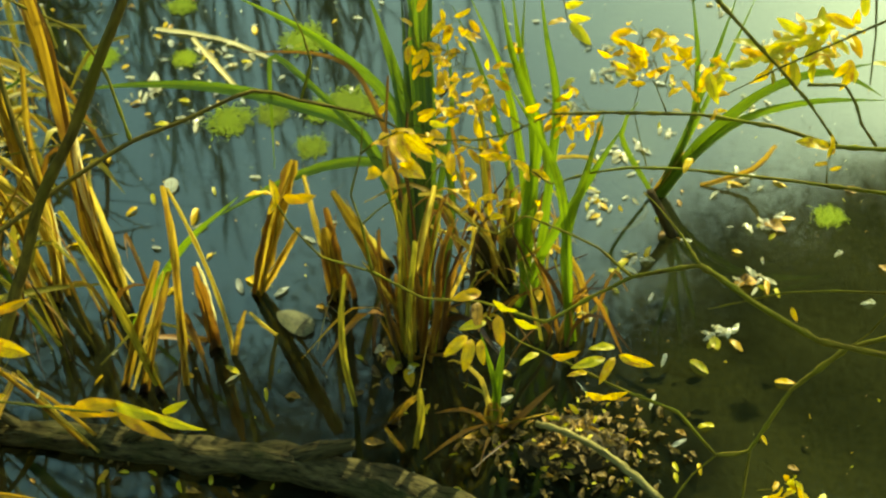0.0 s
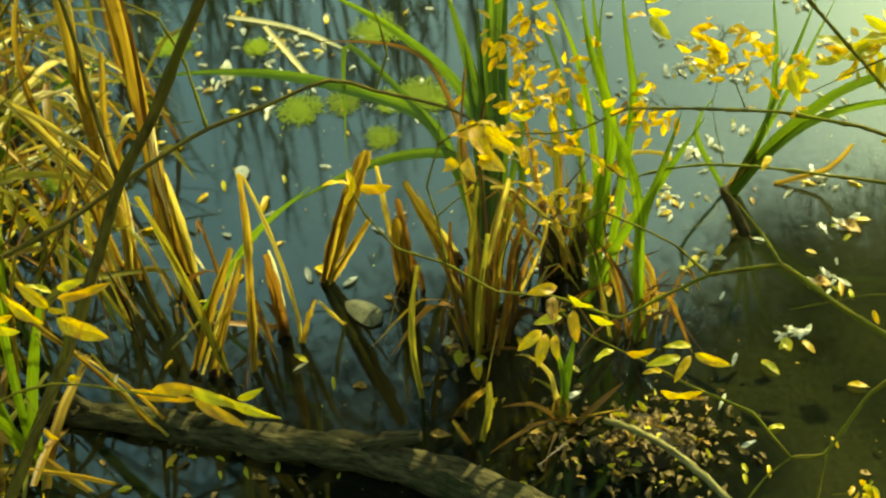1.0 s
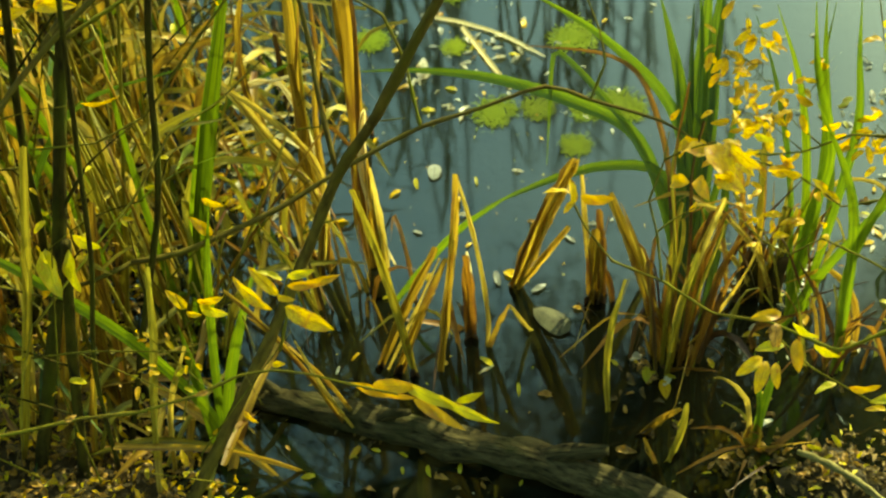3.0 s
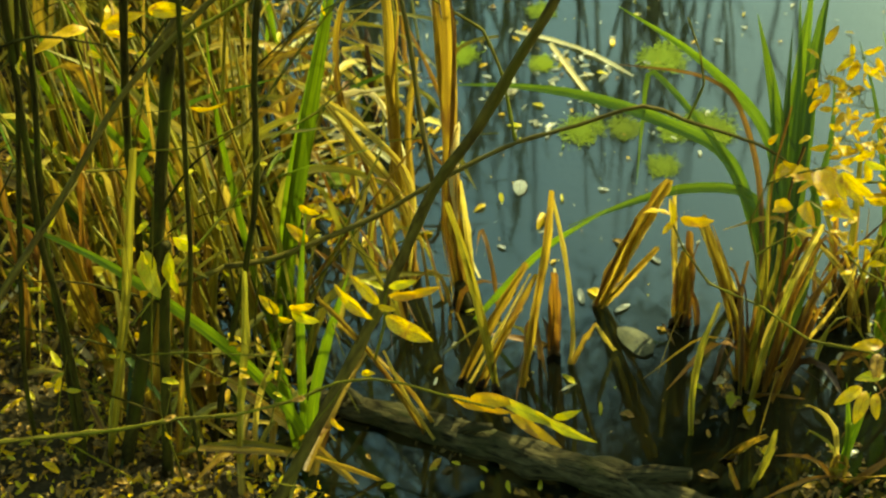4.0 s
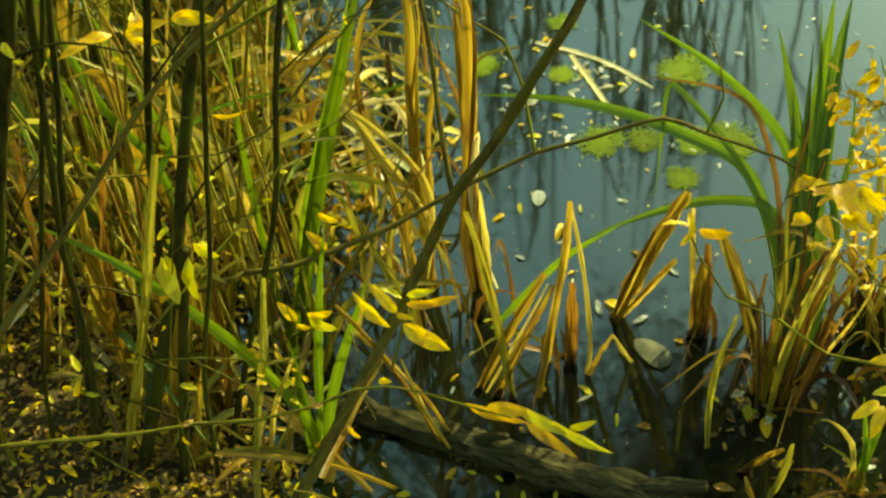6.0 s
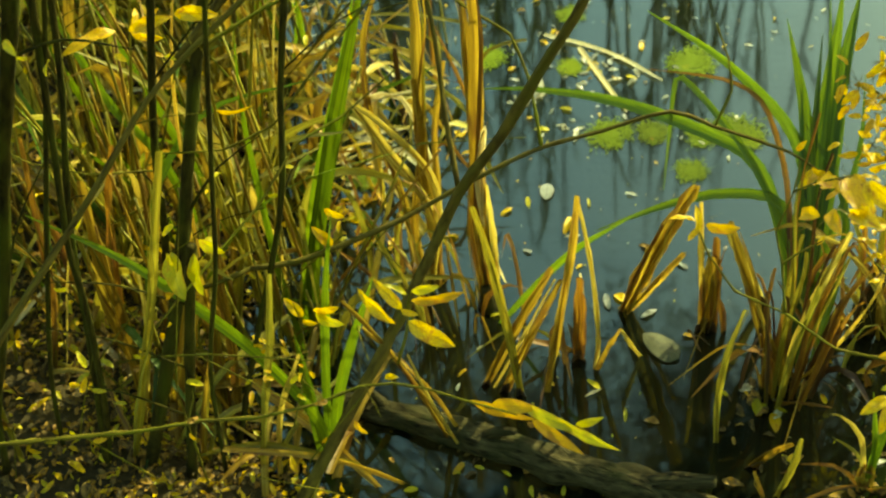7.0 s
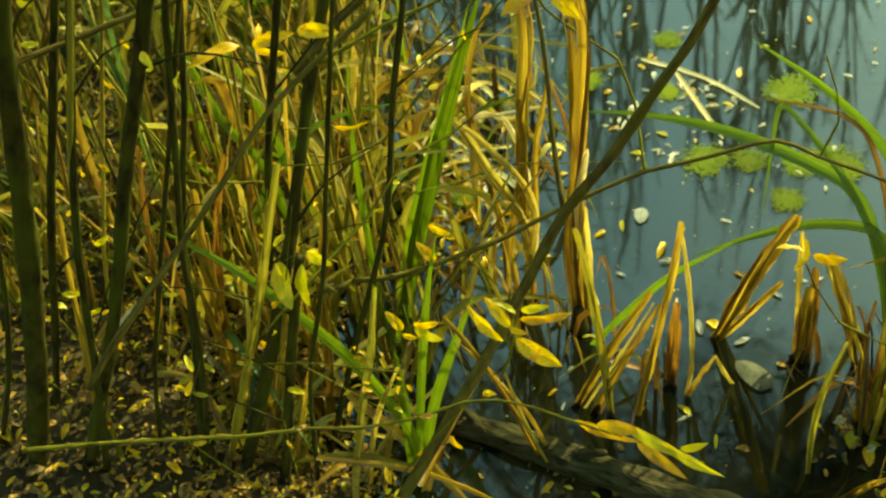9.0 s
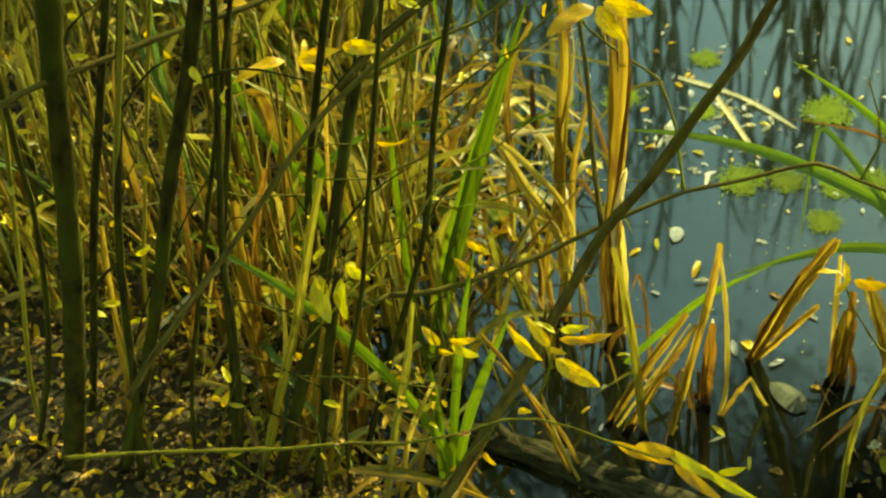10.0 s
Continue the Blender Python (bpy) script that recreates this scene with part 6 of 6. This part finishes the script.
scatter(60, [(0.25, 1.95, 0.22, 0.25), (0.1, 1.55, 0.15, 0.12), (0.55, 1.8, 0.25, 0.25)], ("white", "white_long", "yellow", "brown", "lime"), 0.026)
scatter(46, [(-0.75, 2.2, 0.3, 0.22), (-0.9, 1.75, 0.15, 0.2), (-0.5, 1.9, 0.25, 0.3)], ("white", "yellow", "lime", "brown", "yellow"), 0.024)
scatter(28, [(-0.1, 1.4, 0.12, 0.08), (-0.35, 1.15, 0.3, 0.08), (0.1, 1.2, 0.2, 0.1)], ("brown", "yellow", "lime", "brown"), 0.03)
# Last spot: pale leaves added in place of tiny glints on the water.
scatter(90, [(-0.68, 2.32, 0.16, 0.14), (-0.5, 2.12, 0.12, 0.08), (-0.85, 2.5, 0.15, 0.12), (-0.1, 2.45, 0.18, 0.12)], ("white", "silver", "brown", "white", "silver", "yellow"), 0.021)
scatter(16, [(0.5, 1.3, 0.3, 0.25)], ("yellow", "brown", "lime"), 0.02)

# ---- leaf mound with a stick ----
mound_at = Vector((0.201, 1.178, 0.0))


def mound_z(x, y):
    dx, dy = (x - mound_at.x) / 0.19, (y - mound_at.y) / 0.12
    r = math.sqrt(dx * dx + dy * dy)
    return 0.03 * math.exp(-r * r * 1.2) - 0.11 * min(2.2, r) ** 2 + 0.02 * noise.noise(Vector((x * 22, y * 22, 1)))


n = 40
verts = [(mound_at.x + (i / n - 0.5) * 0.6, mound_at.y + (j / n - 0.5) * 0.42, 0) for j in range(n + 1) for i in range(n + 1)]
verts = [(x, y, mound_z(x, y)) for x, y, _ in verts]
mesh = bpy.data.meshes.new("mound")
mesh.from_pydata(verts, [], [(j * (n + 1) + i, j * (n + 1) + i + 1, (j + 1) * (n + 1) + i + 1, (j + 1) * (n + 1) + i) for j in range(n) for i in range(n)])
mesh.materials.append(MUD)
mesh.polygons.foreach_set("use_smooth", [True] * len(mesh.polygons))
tagged(new("mud_mound", mesh), "low mound of mud and rotting leaves in shallow water", "mound", kind="structure")
stick = thing("fallen_stick", (0.163, 1.185, 0.05), "pale weathered stick lying on the leaf mound", "stick")
part("stick", tube([(0.145, 1.195, 0.045), (0.189, 1.166, 0.06), (0.24, 1.132, 0.06), (0.289, 1.089, 0.05), (0.338, 1.043, 0.03)], 0.0045, 0.0065, 10, 0.5, 0.008, 9, 0.3), STICK, stick)


def litter(name, label, count, place, kinds, size, parent_kind="stuff"):
    """Many small dead leaves in one mesh."""
    verts, faces, uvs, slots = [], [], [], []
    for k in range(count):
        x, y, z = place()
        i = rng.randrange(len(kinds))
        source = rng.choice(LEAVES[kinds[i]])
        s = size * rng.uniform(0.5, 1.3)
        m = Matrix.LocRotScale((x, y, z + 0.006), Euler((rng.gauss(0, 0.45), rng.gauss(0, 0.45), rng.uniform(0, 6.28))), (s, s, s))
        n = len(verts)
        verts += [tuple(m @ v.co) for v in source.vertices]
        faces += [tuple(n + v for v in f.vertices) for f in source.polygons]
        for u in source.uv_layers[0].data:
            uvs += [u.uv[0], u.uv[1] + k * 0.37]
        slots += [i] * len(source.polygons)
    mesh = bpy.data.meshes.new(name)
    mesh.from_pydata(verts, [], faces)
    mesh.uv_layers.new(name="UVMap").data.foreach_set("uv", uvs)
    for kind in kinds:
        mesh.materials.append(LEAVES[kind][0].materials[0])
    mesh.polygons.foreach_set("material_index", slots)
    mesh.polygons.foreach_set("use_smooth", [True] * len(faces))
    return tagged(new(name, mesh), label, "leaf litter", kind=parent_kind)


def on_mound():
    x, y = rng.gauss(mound_at.x, 0.08), rng.gauss(mound_at.y, 0.052)
    return x, y, max(mound_z(x, y), 0.0)


def on_bank():
    y = rng.uniform(0.85, 2.3)
    x = shore_x(y) - abs(rng.gauss(0, 0.42)) + 0.08
    return x, y, max(ground_z(x, y), 0.0)


def on_water():
    while True:
        x, y = rng.uniform(-1.0, 0.9), rng.uniform(1.05, 2.5)
        if ground_z(x, y) < -0.03 and noise.noise(Vector((x * 3, y * 3, 5))) > rng.uniform(-0.4, 0.4):
            return x, y, -0.002


litter("floating_specks", "tiny pale specks and leaf crumbs drifting on the water", 420, on_water, ("white", "brown", "flat_lime", "rotten", "flat_yellow"), 0.0055)
litter("mound_litter", "yellow and brown dead leaves heaped on the mound", 300, on_mound, ("rotten", "rotten", "rotten", "brown", "rotten", "rotten", "rotten", "lime"), 0.021)
def on_near_bank():
    y = rng.uniform(0.8, 1.35)
    x = rng.uniform(-1.85, -0.95)
    return x, y, max(ground_z(x, y), 0.0) + rng.uniform(0, 0.02)


# Dark rotten leaves prevail here, putting the bank's shade into the colour.
litter("near_litter", "curled brown and yellow leaves thick on the near bank", 520, on_near_bank, ("rotten", "rotten", "brown", "brown", "rotten", "yellow"), 0.030)
litter("bank_litter", "brown and yellow dead leaves covering the bank", 8000, on_bank, ("brown", "rotten", "rotten", "yellow", "brown", "lime"), 0.019)
sprig = branch("low sprig of small yellow-green leaves", [([(0.462, 0.846, 0.304), (0.454, 0.865, 0.342), (0.445, 0.877, 0.377)], 0.0013, 0.0007), ([(0.457, 0.872, 0.33), (0.432, 0.875, 0.348), (0.4, 0.867, 0.359)], 0.001, 0.0006)], name="leafy_twig")
leafy(sprig, [(0.47, 0.87, 0.332), (0.453, 0.881, 0.357), (0.422, 0.884, 0.375)], 10, 0.022, ("lime", "yellow"), 1.0, 0.0)
leafy(sprig, [(0.469, 0.867, 0.33), (0.432, 0.875, 0.348), (0.396, 0.867, 0.358)], 7, 0.022, ("lime", "yellow"), 1.0, 0.0)



def grass(count):
    """Thin bent grass all over the bank, in one mesh."""
    verts, faces, uvs = [], [], []
    for k in range(count):
        y = rng.uniform(1.5, 3.2)
        x = shore_x(y) - 0.3 - 1.5 * rng.random()
        z = ground_z(x, y)
        if z < -0.01:
            continue
        p, h = Vector((x, y, z - 0.005)), rng.uniform(0.08, 0.34)
        way = Vector((rng.gauss(0, 0.5), rng.gauss(0, 0.5), 0))
        side = Vector((rng.uniform(-1, 1), rng.uniform(-0.4, 0.4), 0)).normalized() * rng.uniform(0.0012, 0.003)
        n = len(verts)
        for f, w in ((0, 1), (0.4, 0.9), (0.75, 0.6), (1, 0.1)):
            q = p + Vector((0, 0, h * (f - 0.25 * f ** 3))) + way * h * f * f
            verts += [q - side * w, q + side * w]
        for j in range(3):
            faces.append((n + 2 * j, n + 2 * j + 1, n + 2 * j + 3, n + 2 * j + 2))
            uvs += [0, j * 0.1, 1, j * 0.1, 1, j * 0.1 + 0.1, 0, j * 0.1 + 0.1]
    mesh = bpy.data.meshes.new("grass")
    mesh.from_pydata(verts, [], faces)
    mesh.uv_layers.new(name="UVMap").data.foreach_set("uv", uvs)
    return mesh


for mat, count, name, label in ((GREEN, 450, "green_grass", "green grass growing on the bank"), (STRAW, 1700, "dry_grass", "dry yellow grass on the bank")):
    mesh = grass(count)
    mesh.materials.append(mat)
    tagged(new(name, mesh), label, "grass", kind="stuff")

# ---- far side: what the water mirrors ----
def far_reed(x, y, tall, seed):
    """One tall reed standing in the pond, with long drooping leaves."""
    r = random.Random(seed)
    ob = thing("tall_reed", (x, y, -0.25), "tall olive reed with drooping leaves standing across the pond", "reed", "far reeds")
    a = Vector((x, y, -0.27))
    lean = Vector((r.gauss(0, 0.05), r.gauss(0, 0.05), 1))
    line = [a, a + lean * tall * 0.5, a + lean * tall + Vector((r.gauss(0, 0.08), r.gauss(0, 0.05), 0))]
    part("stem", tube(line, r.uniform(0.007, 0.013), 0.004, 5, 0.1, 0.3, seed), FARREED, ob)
    for j in range(r.randint(1, 3)):
        p = seg(line, r.uniform(0.3, 0.9))
        way = Vector((r.choice((-1, 1)) * r.uniform(0.3, 1), r.uniform(-0.6, 0.6), 0)).normalized() * r.uniform(0.15, 0.75)
        n = r.uniform(0.35, 0.8)
        rise = r.uniform(0.7, 1.1)
        tip = p + way * n * 0.62 + Vector((0, 0, n * (rise - r.uniform(-0.1, 0.3))))
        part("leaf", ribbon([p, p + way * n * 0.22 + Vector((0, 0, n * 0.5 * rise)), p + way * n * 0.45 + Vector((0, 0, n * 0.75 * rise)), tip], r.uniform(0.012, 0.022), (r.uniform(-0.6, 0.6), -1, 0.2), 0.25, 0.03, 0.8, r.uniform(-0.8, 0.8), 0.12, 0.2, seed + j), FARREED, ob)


reeds = random.Random(5)
for k, (x, spread, count, tall) in enumerate(((-0.50, 0.06, 18, 2.7), (-0.27, 0.06, 4, 2.0), (-0.84, 0.035, 7, 2.6), (-1.05, 0.03, 4, 2.5), (-1.28, 0.05, 13, 2.7),
                                              (-1.55, 0.05, 11, 2.6), (-1.85, 0.08, 14, 2.7), (-2.3, 0.14, 14, 2.8), (-2.9, 0.2, 12, 2.9))):
    for j in range(count):
        far_reed(reeds.gauss(x, spread), reeds.uniform(4.1, 4.75), tall * reeds.uniform(0.72, 1.08), k * 100 + j)


def tree(x, y, tall, seed):
    r = random.Random(seed)
    ob = thing("willow_tree", (x, y, 0), "tall willow tree standing on the far bank", "tree", "far trees")
    top = Vector((x + r.uniform(-0.4, 0.4), y, tall))
    trunk = [(x, y, -0.1), (x + r.uniform(-0.15, 0.15), y, tall * 0.4), tuple(top)]
    part("trunk", tube(trunk, 0.15, 0.04, 9, 0.2, 0.3, seed), LIMB, ob)
    leaves = bmesh.new()
    for k in range(16):
        p = seg(trunk, r.uniform(0.3, 0.98))
        way = Vector((r.uniform(-1, 1), r.uniform(-1, 1), r.uniform(0.1, 0.9))).normalized()
        q = p + way * r.uniform(0.8, 1.9)
        part("limb", tube([p, (p + q) / 2 + Vector((0, 0, 0.12)), q], 0.04, 0.008, 6, 0.2, 0.3, k), BARK, ob)
        for j in range(16):
            c = p + (q - p) * r.uniform(0.3, 1.05) + Vector((r.gauss(0, 0.22), r.gauss(0, 0.22), r.gauss(-0.15, 0.25)))
            m = Matrix.LocRotScale(c, Euler((r.uniform(0, 6), r.uniform(0, 6), r.uniform(0, 6))), (0.04, 0.012, 1))
            leaves.faces.new([leaves.verts.new(m @ Vector(v)) for v in ((-1, 0, 0), (0, -1, 0.002), (1, 0, 0), (0, 1, 0.002))])
    mesh = bpy.data.meshes.new("crown")
    leaves.to_mesh(mesh)
    leaves.free()
    part("crown", mesh, CROWN, ob)
    return ob


def overhang(seed, trunk, label, limbs, reach_out, low=0.45, leaves=430, size=0.062):
    """A willow leaning out over the pond with a wide hanging crown."""
    r = random.Random(seed)
    ob = thing("willow_tree", trunk[0], label, "tree", "leaning willows")
    part("trunk", tube(trunk, 0.17, 0.05, 12, 0.2, 0.15, seed), BARK, ob)
    verts, dice = [], np.random.default_rng(seed)
    for k in range(limbs):
        p = seg(trunk, r.uniform(low, 1.0))
        q = p + Vector((r.uniform(-1.0, 1.0), r.uniform(-1.0, 0.9), 0)) * reach_out + Vector((0, 0, r.uniform(-0.3, 0.8)))
        part("limb", tube([p, (p + q) / 2 + Vector((0, 0, 0.15)), q], 0.03, 0.006, 6, 0.2, 0.2, k), BARK, ob)
        along = dice.uniform(0.25, 1.1, (leaves, 1))
        c = np.array(p) + np.array(q - p) * along + dice.normal((0, 0, -0.1), (0.26, 0.26, 0.22), (leaves, 3))
        u = dice.normal(size=(leaves, 3))
        u /= np.linalg.norm(u, axis=1)[:, None]
        w = np.cross(u, dice.normal(size=(leaves, 3)))
        w *= 0.38 / np.linalg.norm(w, axis=1)[:, None]
        verts.append(np.stack((c - u * size, c - w * size, c + u * size, c + w * size), 1).reshape(-1, 3))
    verts = np.concatenate(verts)
    faces = np.arange(len(verts)).reshape(-1, 4).tolist()
    mesh = bpy.data.meshes.new("crown")
    mesh.from_pydata(verts, [], faces)
    part("crown", mesh, CROWN, ob)


overhang(77, [(-3.4, 2.0, 0.1), (-2.9, 2.5, 2.2), (-2.0, 3.4, 4.2), (-0.9, 4.2, 5.0), (0.4, 4.5, 5.3), (1.6, 4.4, 5.4)], "large willow leaning out over the pond", 60, 1.55, 0.5, 1400, 0.026)
overhang(78, [(8.6, 4.5, 0.0), (7.6, 4.9, 3.0), (5.2, 5.2, 4.8), (3.2, 5.2, 5.3), (1.7, 5.0, 5.5)], "dark willow leaning in from the other bank", 64, 1.45, 0.45, 2800, 0.022)
overhang(79, [(7.6, 7.6, 0.1), (6.6, 7.4, 2.6), (4.8, 7.0, 5.0), (3.4, 6.5, 5.8), (2.2, 6.0, 6.2)], "slender willow bending over the far water", 40, 1.3, 0.55, 2200, 0.022)
# Out of view: six willows added to hold back sky light from behind.
for k, (x, y) in enumerate(((-3.2, -1.6), (-1.3, -2.8), (0.9, -2.6), (2.9, -1.7), (4.6, 0.4), (-4.9, 0.2))):
    overhang(90 + k, [(x, y, 0.1), (x + 0.1, y, 1.2), (x - 0.1, y + 0.1, 2.6), (x, y, 4.4)], "unseen bushy willow added behind the camera to block sky light", 30, 1.1)
for k, (x, y, tall) in enumerate(((-5.6, 9.8, 8.0), (-7.5, 8.5, 7.5), (-4.4, 11.2, 9.0), (5.5, 10.5, 7.0))):
    tree(x, y, tall, 31 + k)
for k in range(22):
    x, y = rng.uniform(-4.2, 0.4), rng.uniform(8.9, 10.4)
    foot = Vector((x, y, ground_z(x, y) - 0.05))
    lean = Vector((rng.gauss(0, 0.07), rng.gauss(0, 0.04), 1))
    tall, thick = rng.uniform(5.6, 8.6), rng.uniform(0.014, 0.036)
    ob = thing("willow_pole", tuple(foot), "slender bare willow pole standing on the far bank", "sapling", "far poles")
    line = [foot, foot + lean * tall * 0.35 + Vector((rng.gauss(0, 0.03), 0, 0)), foot + lean * tall * 0.7 + Vector((rng.gauss(0, 0.04), 0, 0)), foot + lean * tall]
    part("stem", tube(line, thick, thick * 0.4, 6, 0.1, 0.25, k), LIMB, ob)
    for j in range(rng.randrange(0, 3)):
        p = seg(line, rng.uniform(0.5, 0.9))
        q = p + Vector((rng.choice((-1, 1)) * rng.uniform(0.15, 0.5), rng.gauss(0, 0.1), rng.uniform(0.5, 1.1)))
        part("twig", tube([p, (p + q) / 2 + Vector((0, 0, -0.05)), q], thick * 0.45, thick * 0.2, 5, 0.1, 0.25, j), LIMB, ob)
